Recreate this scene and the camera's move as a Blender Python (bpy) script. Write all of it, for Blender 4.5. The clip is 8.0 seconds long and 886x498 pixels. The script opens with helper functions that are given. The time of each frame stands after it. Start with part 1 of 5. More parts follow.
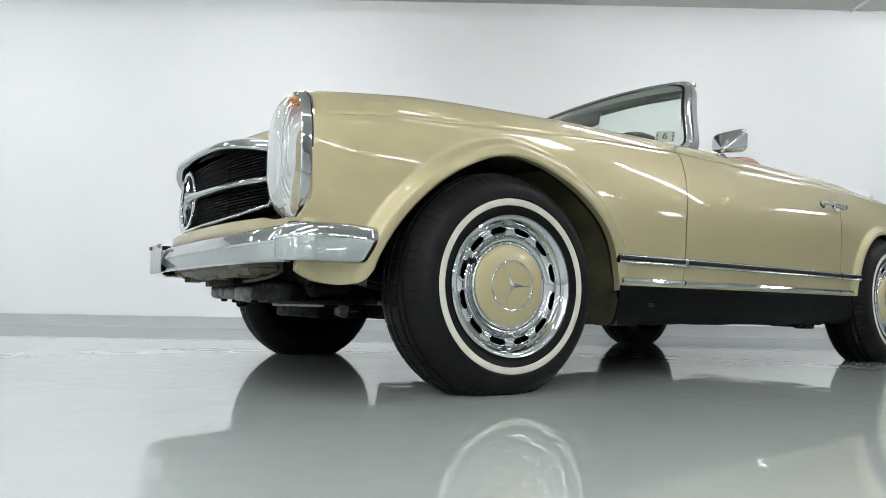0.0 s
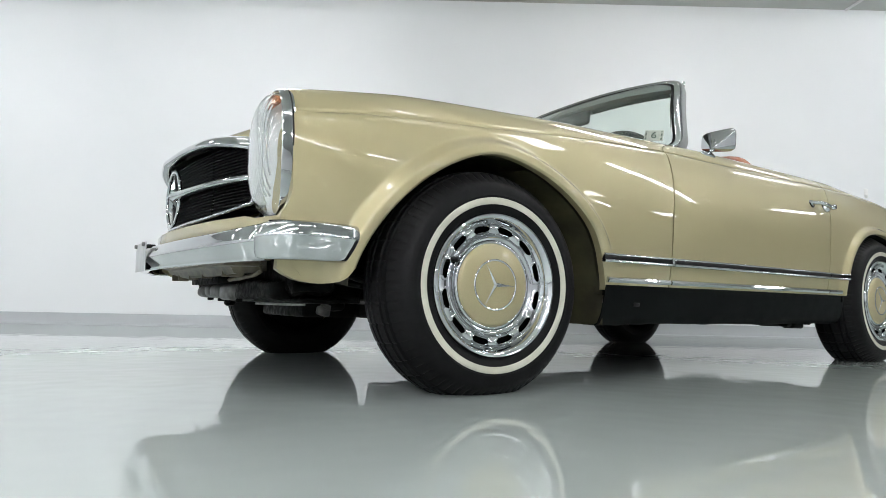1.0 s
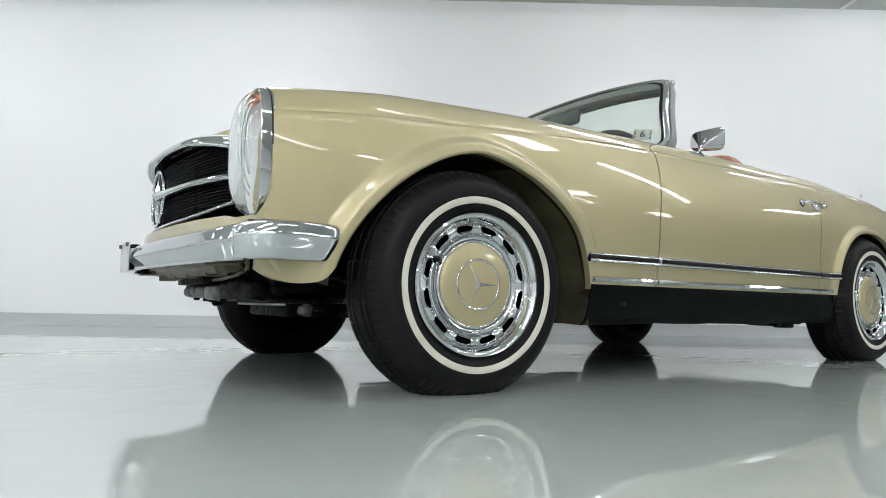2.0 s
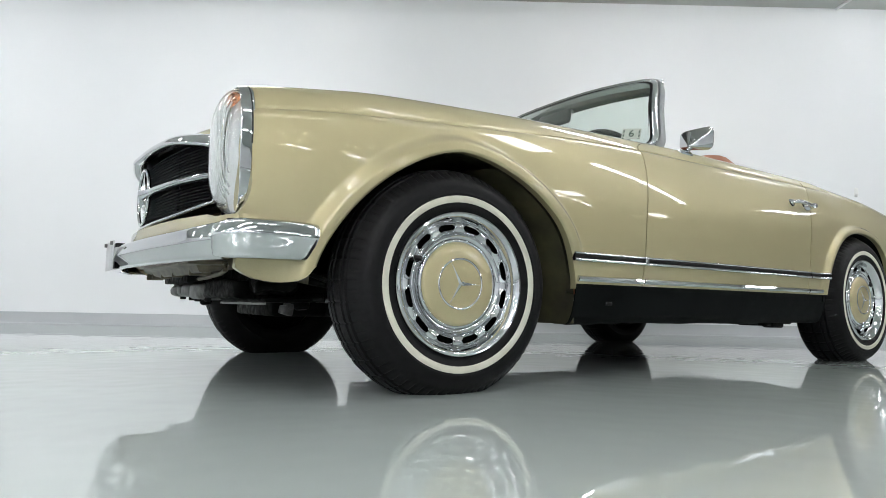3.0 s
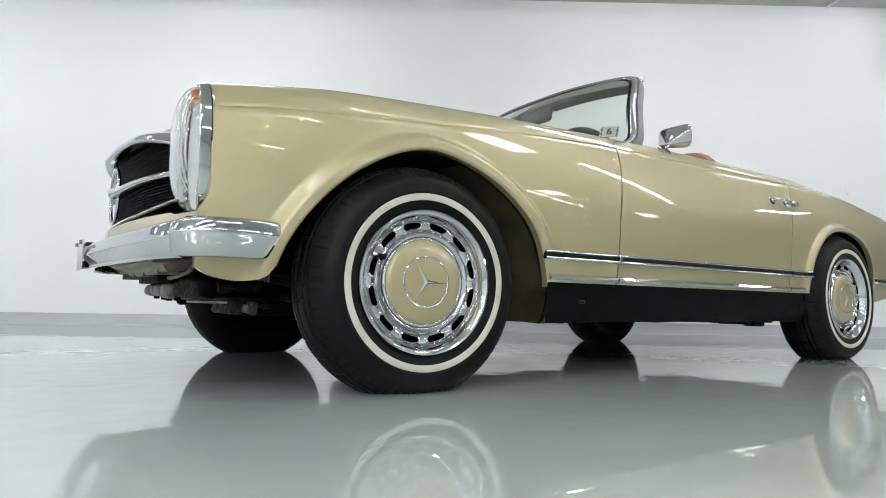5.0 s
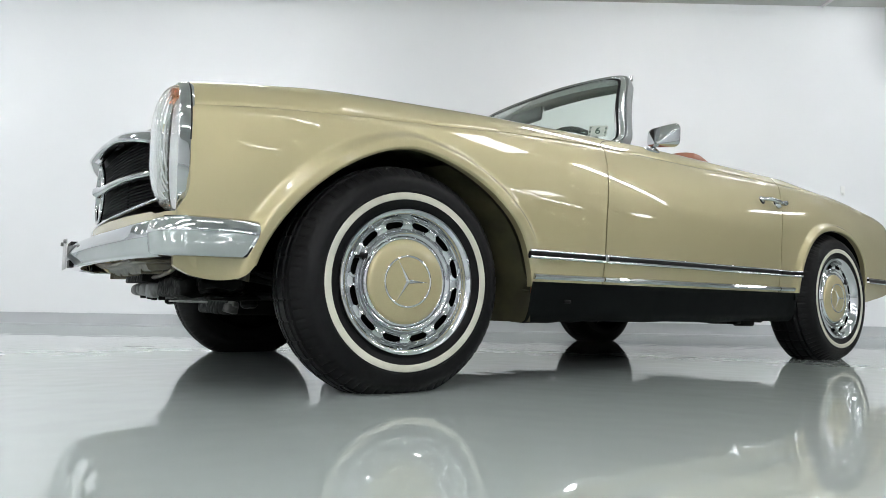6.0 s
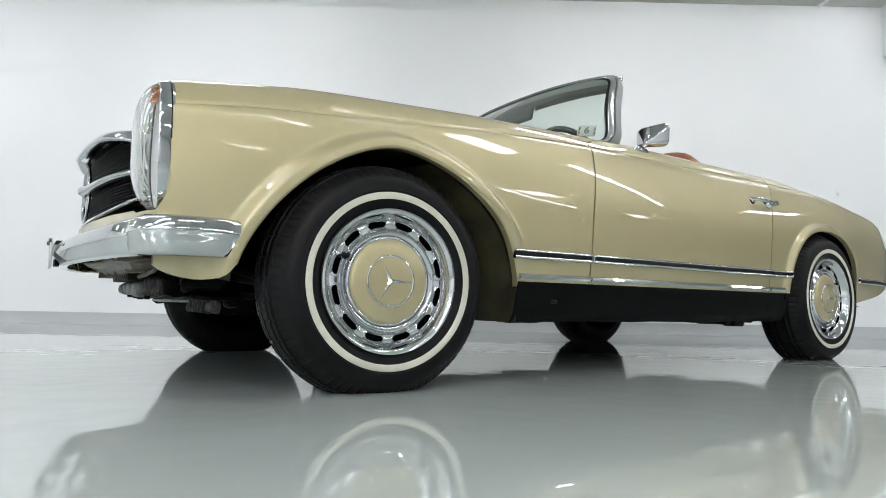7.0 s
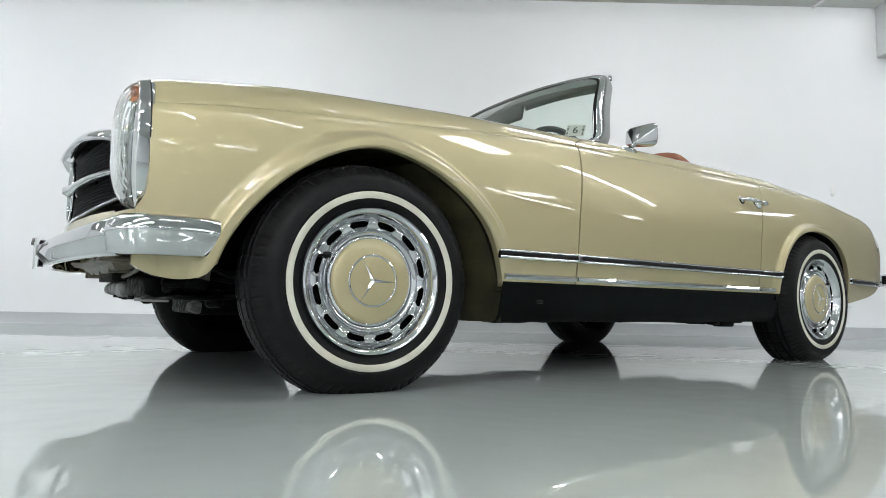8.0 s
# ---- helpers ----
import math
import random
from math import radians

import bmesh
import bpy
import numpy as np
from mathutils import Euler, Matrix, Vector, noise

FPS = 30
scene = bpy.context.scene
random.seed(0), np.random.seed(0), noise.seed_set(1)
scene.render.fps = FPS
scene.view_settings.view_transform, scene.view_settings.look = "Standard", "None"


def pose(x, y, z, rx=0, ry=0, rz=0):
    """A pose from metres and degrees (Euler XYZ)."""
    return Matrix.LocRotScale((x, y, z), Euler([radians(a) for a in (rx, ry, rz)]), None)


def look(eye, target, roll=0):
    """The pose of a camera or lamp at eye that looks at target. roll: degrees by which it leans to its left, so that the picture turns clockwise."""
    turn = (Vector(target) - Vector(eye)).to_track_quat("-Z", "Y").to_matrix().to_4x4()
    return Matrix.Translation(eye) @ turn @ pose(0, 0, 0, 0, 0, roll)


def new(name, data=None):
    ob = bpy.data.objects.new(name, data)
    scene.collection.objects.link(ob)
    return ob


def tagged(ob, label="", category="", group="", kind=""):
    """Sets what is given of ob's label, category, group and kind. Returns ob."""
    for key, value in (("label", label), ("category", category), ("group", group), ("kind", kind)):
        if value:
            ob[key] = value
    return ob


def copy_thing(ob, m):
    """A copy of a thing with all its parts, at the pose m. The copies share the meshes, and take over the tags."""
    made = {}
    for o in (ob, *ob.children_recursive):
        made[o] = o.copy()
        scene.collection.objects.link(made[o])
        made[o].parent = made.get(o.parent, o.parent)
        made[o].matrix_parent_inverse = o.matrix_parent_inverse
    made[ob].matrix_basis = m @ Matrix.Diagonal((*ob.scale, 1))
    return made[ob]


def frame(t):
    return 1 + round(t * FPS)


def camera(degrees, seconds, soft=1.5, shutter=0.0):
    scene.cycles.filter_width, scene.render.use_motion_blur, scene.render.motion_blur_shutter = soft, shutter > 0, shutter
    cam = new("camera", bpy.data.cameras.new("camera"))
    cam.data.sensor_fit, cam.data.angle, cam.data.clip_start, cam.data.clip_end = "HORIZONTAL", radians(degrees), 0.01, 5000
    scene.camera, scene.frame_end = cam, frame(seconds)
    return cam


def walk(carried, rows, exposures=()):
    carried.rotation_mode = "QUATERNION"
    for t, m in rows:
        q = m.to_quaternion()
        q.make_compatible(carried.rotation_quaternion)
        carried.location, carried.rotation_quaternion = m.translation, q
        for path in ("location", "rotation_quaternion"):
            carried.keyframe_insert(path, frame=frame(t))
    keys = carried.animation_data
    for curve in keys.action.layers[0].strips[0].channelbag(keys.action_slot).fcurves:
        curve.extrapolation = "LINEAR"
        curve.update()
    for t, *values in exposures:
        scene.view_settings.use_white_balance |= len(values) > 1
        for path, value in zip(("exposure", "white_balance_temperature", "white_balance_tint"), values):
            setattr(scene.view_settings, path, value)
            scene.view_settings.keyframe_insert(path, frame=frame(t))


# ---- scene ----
cam = camera(70.4, 8.0, soft=0.8)
PATH = [
    (0, (-1.117, -2.123, 0.253), (0.001, -0.474, 0.428), 1.0),
    (0.5, (-1.1, -2.128, 0.255), (0.023, -0.483, 0.427), 1.1),
    (1, (-1.079, -2.142, 0.255), (0.043, -0.495, 0.426), 1.1),
    (1.5, (-1.057, -2.151, 0.254), (0.066, -0.505, 0.426), 1.0),
    (3, (-0.993, -2.184, 0.255), (0.129, -0.537, 0.425), 1.1),
    (3.5, (-0.971, -2.196, 0.257), (0.151, -0.55, 0.424), 1.1),
    (4, (-0.949, -2.207, 0.253), (0.172, -0.559, 0.423), 1.1),
    (4.5, (-0.929, -2.216, 0.252), (0.192, -0.568, 0.423), 1.0),
    (6, (-0.866, -2.25, 0.252), (0.253, -0.602, 0.422), 1.0),
    (6.5, (-0.846, -2.262, 0.253), (0.273, -0.613, 0.423), 1.1),
    (7, (-0.826, -2.274, 0.253), (0.293, -0.624, 0.422), 1.1),
    (7.5, (-0.803, -2.286, 0.254), (0.314, -0.636, 0.423), 1.1),
    (8, (-0.785, -2.293, 0.251), (0.335, -0.645, 0.423), 1.1),
]
walk(cam, [(t, look(eye, target, roll)) for t, eye, target, roll in PATH])

# ---- light of the room, exposure ----
world = bpy.data.worlds.new("room_world")
scene.world = world
world.use_nodes = True
world.node_tree.nodes["Background"].inputs[0].default_value = (0.9, 0.95, 1.0, 1)
world.node_tree.nodes["Background"].inputs[1].default_value = 0.02
scene.view_settings.exposure = 0.0

FLOOR_Z = 0.013
LAMP_POWER = 43.0          # emission of the fluorescent tubes
PANEL_POWER = 15.0         # emission of the opal ceiling panels
ROOM = Matrix.Translation((2.17, 2.225, FLOOR_Z)) @ Matrix.Rotation(radians(-33.8), 4, "Z")
# in ROOM: x runs along the back wall, y < 0 lies in front of it
EAST, WEST, SOUTH, HIGH = 18.8, -9.0, -12.0, 2.95


# ---- materials ----
def nodes_of(name):
    m = bpy.data.materials.new(name)
    m.use_nodes = True
    nt = m.node_tree
    return m, nt, nt.nodes["Principled BSDF"]


def ramp(nt, src, a, b, lo=0.3, hi=0.7):
    r = nt.nodes.new("ShaderNodeValToRGB")
    r.color_ramp.elements[0].position, r.color_ramp.elements[1].position = lo, hi
    r.color_ramp.elements[0].color, r.color_ramp.elements[1].color = (*a, 1), (*b, 1)
    nt.links.new(src, r.inputs[0])
    return r.outputs[0]


def noise_of(nt, scale, detail=4.0, stretch=(1, 1, 1)):
    tc = nt.nodes.new("ShaderNodeTexCoord")
    mp = nt.nodes.new("ShaderNodeMapping")
    mp.inputs["Scale"].default_value = stretch
    nz = nt.nodes.new("ShaderNodeTexNoise")
    nz.inputs["Scale"].default_value, nz.inputs["Detail"].default_value = scale, detail
    nt.links.new(tc.outputs["Object"], mp.inputs[0])
    nt.links.new(mp.outputs[0], nz.inputs["Vector"])
    return nz.outputs["Fac"]


def bump(nt, bsdf, src, strength, dist=0.001, slot="Normal"):
    b = nt.nodes.new("ShaderNodeBump")
    b.inputs["Strength"].default_value, b.inputs["Distance"].default_value = strength, dist
    nt.links.new(src, b.inputs["Height"])
    nt.links.new(b.outputs[0], bsdf.inputs[slot])


def surface(name, a, b, rough, metal=0.0, scale=8.0, bumps=0.0, bump_scale=60.0, bump_dist=0.001, coat=0.0, spec=0.5, rough2=None):
    m, nt, p = nodes_of(name)
    n = noise_of(nt, scale)
    nt.links.new(ramp(nt, n, a, b), p.inputs["Base Color"])
    p.inputs["Roughness"].default_value, p.inputs["Metallic"].default_value = rough, metal
    p.inputs["Coat Weight"].default_value, p.inputs["Coat Roughness"].default_value = coat, 0.03
    p.inputs["Specular IOR Level"].default_value = spec
    if rough2 is not None:
        n2 = noise_of(nt, scale * 3.3, 6)
        nt.links.new(ramp(nt, n2, (rough,) * 3, (rough2,) * 3), p.inputs["Roughness"])
    if bumps:
        bump(nt, p, noise_of(nt, bump_scale, 5), bumps, bump_dist)
    return m


def make_paint():
    m, nt, p = nodes_of("gold_metallic_paint")
    tc = nt.nodes.new("ShaderNodeTexCoord")
    v = nt.nodes.new("ShaderNodeTexVoronoi")
    v.inputs["Scale"].default_value = 2600
    nt.links.new(tc.outputs["Object"], v.inputs["Vector"])
    flake = ramp(nt, v.outputs["Color"], (0.438, 0.385, 0.220), (0.505, 0.447, 0.259), 0.2, 0.8)
    nt.links.new(flake, p.inputs["Base Color"])
    p.inputs["Metallic"].default_value, p.inputs["Roughness"].default_value = 0.50, 0.50
    p.inputs["Coat Weight"].default_value, p.inputs["Coat Roughness"].default_value = 1.0, 0.02
    bump(nt, p, noise_of(nt, 90, 3), 0.02, 0.001, "Coat Normal")
    return m


def make_glass(name, tint, rough=0.0, ior=1.48, coat=0.0):
    m, nt, p = nodes_of(name)
    p.inputs["Base Color"].default_value = (*tint, 1)
    p.inputs["Transmission Weight"].default_value = 1.0
    p.inputs["Roughness"].default_value = rough
    p.inputs["IOR"].default_value = ior
    p.inputs["Coat Weight"].default_value, p.inputs["Coat Roughness"].default_value = coat, 0.01
    return m


def make_floor():
    m, nt, p = nodes_of("grey_epoxy_floor")
    n = noise_of(nt, 0.9, 6)
    nt.links.new(ramp(nt, n, (0.470, 0.525, 0.506), (0.505, 0.560, 0.540)), p.inputs["Base Color"])
    p.inputs["Roughness"].default_value = 0.30
    p.inputs["Specular IOR Level"].default_value = 0.20
    p.inputs["Coat Weight"].default_value, p.inputs["Coat Roughness"].default_value = 1.0, 0.0
    p.inputs["Coat IOR"].default_value = 1.62
    a = noise_of(nt, 6.0, 1)
    a2 = noise_of(nt, 15, 0)
    mx = nt.nodes.new("ShaderNodeMath")
    mx.operation = "MULTIPLY_ADD"
    mx.inputs[1].default_value = 0.42
    nt.links.new(a2, mx.inputs[0])
    nt.links.new(a, mx.inputs[2])
    bump(nt, p, mx.outputs[0], 0.20, 0.004, "Coat Normal")
    return m


PAINT = make_paint()
CHROME = surface("polished_chrome", (0.55, 0.57, 0.585), (0.61, 0.625, 0.635), 0.015, 1.0, 5, rough2=0.03)
TRIM = surface("polished_bright_trim", (0.60, 0.62, 0.63), (0.66, 0.68, 0.68), 0.10, 1.0, 6, rough2=0.16)
RUBBER = surface("black_tyre_rubber", (0.003, 0.003, 0.0033), (0.006, 0.006, 0.0065), 0.40, 0, 30, 0.1, 220, 0.0006, spec=0.16, rough2=0.58)
WHITE_RUBBER = surface("cream_white_rubber", (0.58, 0.57, 0.47), (0.66, 0.65, 0.55), 0.5, 0, 25, 0.05, 300)
BLACK_TRIM = surface("black_rubber_trim", (0.005, 0.005, 0.0055), (0.009, 0.009, 0.009), 0.4, 0, 20, spec=0.15)
UNDERCOAT = surface("black_undercoating", (0.0016, 0.0018, 0.0018), (0.006, 0.0063, 0.006), 0.40, 0, 14, 0.4, 90, 0.003, spec=0.08, rough2=0.8)
DULL_GOLD = surface("dull_gold_inner_panel", (0.018, 0.017, 0.009), (0.060, 0.055, 0.028), 0.30, 0, 9, 0.4, 35, 0.004, spec=0.35, rough2=0.6)
ROCKER = surface("matt_black_sill_paint", (0.0020, 0.0028, 0.0028), (0.0038, 0.005, 0.005), 0.42, 0, 6, 0.3, 300, 0.001, spec=0.05, rough2=0.5)
STEEL = surface("bare_dirty_steel", (0.06, 0.06, 0.058), (0.22, 0.22, 0.215), 0.45, 0.4, 30, 0.3, 80, 0.002)
WORN = surface("worn_grey_casting", (0.015, 0.016, 0.016), (0.11, 0.11, 0.105), 0.5, 0.2, 45, 0.4, 90, 0.002)
TINNED = surface("dusty_gold_pressed_steel", (0.055, 0.047, 0.030), (0.15, 0.128, 0.082), 0.45, 0.1, 22, 0.2, 60)
GALV = surface("zinc_plated_bracket", (0.55, 0.56, 0.56), (0.68, 0.69, 0.69), 0.35, 0.7, 22, 0.1, 60)
PILLAR = surface("satin_grey_pillar_metal", (0.26, 0.275, 0.27), (0.29, 0.305, 0.30), 0.38, 0.5, 5, rough2=0.46)
BLACK_GLOSS = surface("black_grille_enamel", (0.002, 0.002, 0.002), (0.004, 0.004, 0.004), 0.3, 0, 10, spec=0.06)
GLASS = make_glass("tinted_windscreen_glass", (0.84, 0.93, 0.88))
LENS = make_glass("clear_headlamp_glass", (0.97, 0.985, 0.98), 0.0, 1.04, 1.0)
FLUTES = make_glass("ribbed_inner_glass", (0.86, 0.89, 0.89), 0.05, 1.35)
FLUTES.node_tree.nodes["Principled BSDF"].inputs["Transmission Weight"].default_value = 0.66
AMBER = make_glass("amber_lamp_plastic", (0.95, 0.30, 0.10), 0.15)
REFLECTOR = surface("lamp_reflector_silver", (0.60, 0.62, 0.62), (0.68, 0.70, 0.70), 0.35, 0.0, 12)
LEATHER = surface("cognac_leather", (0.20, 0.060, 0.022), (0.28, 0.090, 0.035), 0.42, 0, 18, 0.3, 160)
DASH = surface("dark_dash_padding", (0.014, 0.015, 0.016), (0.024, 0.025, 0.026), 0.5, 0, 20, 0.2, 200)
HEADER = surface("grey_vinyl_header_trim", (0.13, 0.145, 0.14), (0.17, 0.185, 0.18), 0.5, 0, 20, 0.2, 200)
CARPET = surface("dark_carpet", (0.03, 0.022, 0.016), (0.05, 0.038, 0.028), 0.9, 0, 60, 0.5, 300)
RED_LENS = surface("red_tail_lamp_plastic", (0.30, 0.02, 0.015), (0.36, 0.03, 0.02), 0.12, 0, 20, coat=1.0)
STICKER = surface("pale_green_sticker_paper", (0.36, 0.40, 0.35), (0.46, 0.50, 0.44), 0.6, 0, 90)
INK = surface("dark_green_ink", (0.008, 0.03, 0.02), (0.012, 0.04, 0.025), 0.6, 0, 60)
FLOOR = make_floor()
WALL = surface("white_wall_paint", (0.79, 0.805, 0.82), (0.83, 0.84, 0.85), 0.62, 0, 0.7, 0.06, 160, 0.001)
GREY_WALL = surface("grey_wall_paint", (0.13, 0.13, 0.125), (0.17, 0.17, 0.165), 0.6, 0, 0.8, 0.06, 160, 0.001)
# ceiling tone lowered: the dimness above the downward lamps is in the colour
CEILING = surface("dimmed_off_white_ceiling", (0.50, 0.51, 0.49), (0.54, 0.55, 0.53), 0.8, 0, 1.1, 0.1, 120)
VINYL = surface("grey_vinyl_base", (0.44, 0.46, 0.475), (0.48, 0.50, 0.515), 0.45, 0, 2.0, 0.05, 60)
PLASTIC = surface("white_plastic", (0.78, 0.78, 0.77), (0.83, 0.83, 0.82), 0.35, 0, 20)
ENAMEL = surface("white_lamp_enamel", (0.80, 0.80, 0.80), (0.84, 0.84, 0.84), 0.4, 0, 12)


def make_lit(name, power):
    m, nt, p = nodes_of(name)
    p.inputs["Base Color"].default_value = (0.9, 0.9, 0.9, 1)
    p.inputs["Emission Color"].default_value = (0.966, 0.969, 1.0, 1)
    p.inputs["Emission Strength"].default_value = power
    return m


TUBE = make_lit("lit_fluorescent_tube", LAMP_POWER)
DIFFUSER = make_lit("lit_opal_diffuser", PANEL_POWER)


# ---- mesh helpers ----
def spl(*pts):
    """A smooth curve through (x, y) pairs."""
    xs, ys = np.array([p[0] for p in pts], float), np.array([p[1] for p in pts], float)
    h, d = np.diff(xs), np.diff(ys) / np.diff(xs)
    m = np.empty(len(xs))
    m[0], m[-1] = d[0], d[-1]
    for i in range(1, len(xs) - 1):
        w1, w2 = 2 * h[i] + h[i - 1], h[i] + 2 * h[i - 1]
        m[i] = 0 if d[i - 1] * d[i] <= 0 else (w1 + w2) / (w1 / d[i - 1] + w2 / d[i])

    def f(x):
        i = int(min(max(np.searchsorted(xs, x) - 1, 0), len(h) - 1))
        t = min(max((x - xs[i]) / h[i], 0.0), 1.0)
        return ((2 * t ** 3 - 3 * t ** 2 + 1) * ys[i] + (t ** 3 - 2 * t ** 2 + t) * h[i] * m[i]
                + (-2 * t ** 3 + 3 * t ** 2) * ys[i + 1] + (t ** 3 - t ** 2) * h[i] * m[i + 1])
    return f


def mesh_ob(name, bm, material, parent=None, label="", smooth=35.0):
    bmesh.ops.recalc_face_normals(bm, faces=bm.faces)
    me = bpy.data.meshes.new(name)
    for f in bm.faces:
        f.smooth = True
    for e in bm.edges:
        if len(e.link_faces) == 2 and e.calc_face_angle(0) > radians(smooth):
            e.smooth = False
    bm.to_mesh(me)
    bm.free()
    for mat in material if isinstance(material, (list, tuple)) else [material]:
        me.materials.append(mat)
    ob = new(name, me)
    ob.parent = parent
    if label:
        tagged(ob, label)
    return ob


def part(name, bm, material, parent, label="", smooth=35.0):
    return mesh_ob(name, bm, material, parent, label, smooth)


def thing(name, label, category, group="", kind=""):
    return tagged(new(name), label, category, group, kind)


def grid_faces(bm, rows, close_u=False, close_v=False):
    vs = [[bm.verts.new(p) for p in r] for r in rows]
    n, k = len(vs), len(vs[0])
    for i in range(n if close_u else n - 1):
        for j in range(k if close_v else k - 1):
            a, b, c, d = vs[i][j], vs[(i + 1) % n][j], vs[(i + 1) % n][(j + 1) % k], vs[i][(j + 1) % k]
            q = []
            for v in (a, b, c, d):
                if not any((v.co - w.co).length < 1e-7 for w in q):
                    q.append(v)
            if len(q) >= 3:
                bm.faces.new(q)
    return vs


def sheet(rows, rim=0.012, bm=None, sides="nsew", inward=None, turn=None):
    """A panel from a grid of points, its borders turned inwards by rim."""
    bm = bm or bmesh.new()
    grid_faces(bm, rows)
    P = np.array([[tuple(p) for p in r] for r in rows])
    du, dv = np.gradient(P, axis=0), np.gradient(P, axis=1)
    N = np.cross(du, dv)
    N /= np.linalg.norm(N, axis=2, keepdims=True) + 1e-12
    mid = P.reshape(-1, 3).mean(0)
    aim = np.array(inward if inward else (1.4, 0, 0.45))
    if (N * (P - aim)).sum() < 0:
        N = -N
    I = P - N * rim if turn is None else P + np.array(turn)
    for key, sl in (("s", np.s_[0, :]), ("n", np.s_[-1, :]), ("w", np.s_[:, 0]), ("e", np.s_[:, -1])):
        if key in sides and rim:
            grid_faces(bm, [[Vector(p) for p in P[sl]], [Vector(p) for p in I[sl]]])
    return bm


def box(bm, x0, x1, y0, y1, z0, z1, bevel=0.0, m=None):
    r = bmesh.ops.create_cube(bm, size=1, matrix=Matrix.Translation(((x0 + x1) / 2, (y0 + y1) / 2, (z0 + z1) / 2)) @ Matrix.Diagonal((x1 - x0, y1 - y0, z1 - z0, 1)))
    if bevel:
        es = list({e for v in r["verts"] for e in v.link_edges})
        out = bmesh.ops.bevel(bm, geom=es, offset=bevel, segments=3, profile=0.5, affect="EDGES")
        vs = list({v for f in out["faces"] for v in f.verts} | {v for v in r["verts"] if v.is_valid})
    else:
        vs = r["verts"]
    if m is not None:
        bmesh.ops.transform(bm, matrix=m, verts=vs)
    return bm


def sweep(path, profile, close_path=False, up=Vector((0, 0, 1)), cap=True, bm=None, scale=None, close_profile=True):
    """profile: (side, up) pairs carried along the points of path."""
    bm = bm or bmesh.new()
    path = [Vector(p) for p in path]
    rows = []
    n = len(path)
    for i, p in enumerate(path):
        a = path[(i - 1) % n] if close_path or i > 0 else p
        b = path[(i + 1) % n] if close_path or i < n - 1 else p
        t = (b - a).normalized()
        s = t.cross(up)
        s = s.normalized() if s.length > 1e-6 else Vector((1, 0, 0))
        u = s.cross(t).normalized()
        k = scale[i] if scale else 1.0
        rows.append([p + s * (x * k) + u * (y * k) for x, y in profile])
    vs = grid_faces(bm, rows, close_path, close_profile)
    if cap and not close_path and close_profile:
        bm.faces.new(vs[0])
        bm.faces.new(list(reversed(vs[-1])))
    return bm


def disc_profile(r, n=10, rx=None):
    rx = rx or r
    return [(rx * math.cos(2 * math.pi * i / n), r * math.sin(2 * math.pi * i / n)) for i in range(n)]


def tube_path(pts, r, n=10, bm=None, up=Vector((0, 0, 1)), close=False):
    return sweep(pts, disc_profile(r, n), close, up, bm=bm)


def revolve(profile, n=96, bm=None, close=False):
    """profile: (radius, out) pairs turned round the local y axis; out runs to -y."""
    bm = bm or bmesh.new()
    rows = [[Vector((r * math.sin(2 * math.pi * i / n), -w, r * math.cos(2 * math.pi * i / n))) for r, w in profile] for i in range(n)]
    grid_faces(bm, rows, True, close)
    bmesh.ops.remove_doubles(bm, verts=bm.verts, dist=1e-6)
    return bm


def lin(a, b, n):
    return [a + (b - a) * i / n for i in range(n + 1)]


# ---- the room ----
def room_box(name, x0, x1, y0, y1, z0, z1, mat, label, category, bevel=0.0):
    ob = mesh_ob(name, box(bmesh.new(), x0, x1, y0, y1, z0, z1, bevel), mat)
    ob.matrix_basis = ROOM
    return tagged(ob, label, category, kind="structure")


room_box("floor", WEST - 0.2, EAST + 0.2, SOUTH - 0.2, 0.2, -0.15, 0.0, FLOOR, "glossy pale grey epoxy resin floor", "floor")
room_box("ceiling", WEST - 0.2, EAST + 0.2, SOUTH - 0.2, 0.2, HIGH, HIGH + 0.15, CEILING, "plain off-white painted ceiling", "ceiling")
room_box("wall_north", WEST - 0.2, 4.4, 0.0, 0.2, 0, HIGH, WALL, "plain white painted wall behind the car", "wall")
# wall_northeast and wall_east are unseen, added dark to darken the car's reflections
room_box("wall_northeast", 4.4, EAST + 0.2, 0.0, 0.2, 0, HIGH, GREY_WALL, "unseen wall beyond the white one, dark for the car's reflections", "wall")
room_box("wall_south", WEST - 0.2, EAST + 0.2, SOUTH - 0.2, SOUTH, 0, HIGH, WALL, "plain white painted wall", "wall")
room_box("wall_east", EAST, EAST + 0.2, SOUTH, 0.0, 0, HIGH, GREY_WALL, "unseen side wall, dark for the car's reflections", "wall")
room_box("wall_west", WEST - 0.2, WEST, SOUTH, 0.0, 0, HIGH, WALL, "plain white painted side wall", "wall")


def baseboard(name, pts):
    prof = [(0, 0), (0, 0.094), (-0.003, 0.098), (-0.006, 0.094), (-0.007, 0.02), (-0.012, 0.008), (-0.026, 0.002), (-0.026, 0.0)]
    ob = mesh_ob(name, sweep(pts, [(-x, z) for x, z in prof]), VINYL)
    ob.matrix_basis = ROOM
    return tagged(ob, "grey vinyl cove skirting strip along the wall", "baseboard", kind="structure")


baseboard("baseboard", [(WEST + 0.03, 0, 0), (EAST - 0.03, 0, 0)])
baseboard("baseboard", [(EAST, 0, 0), (EAST, SOUTH, 0)])


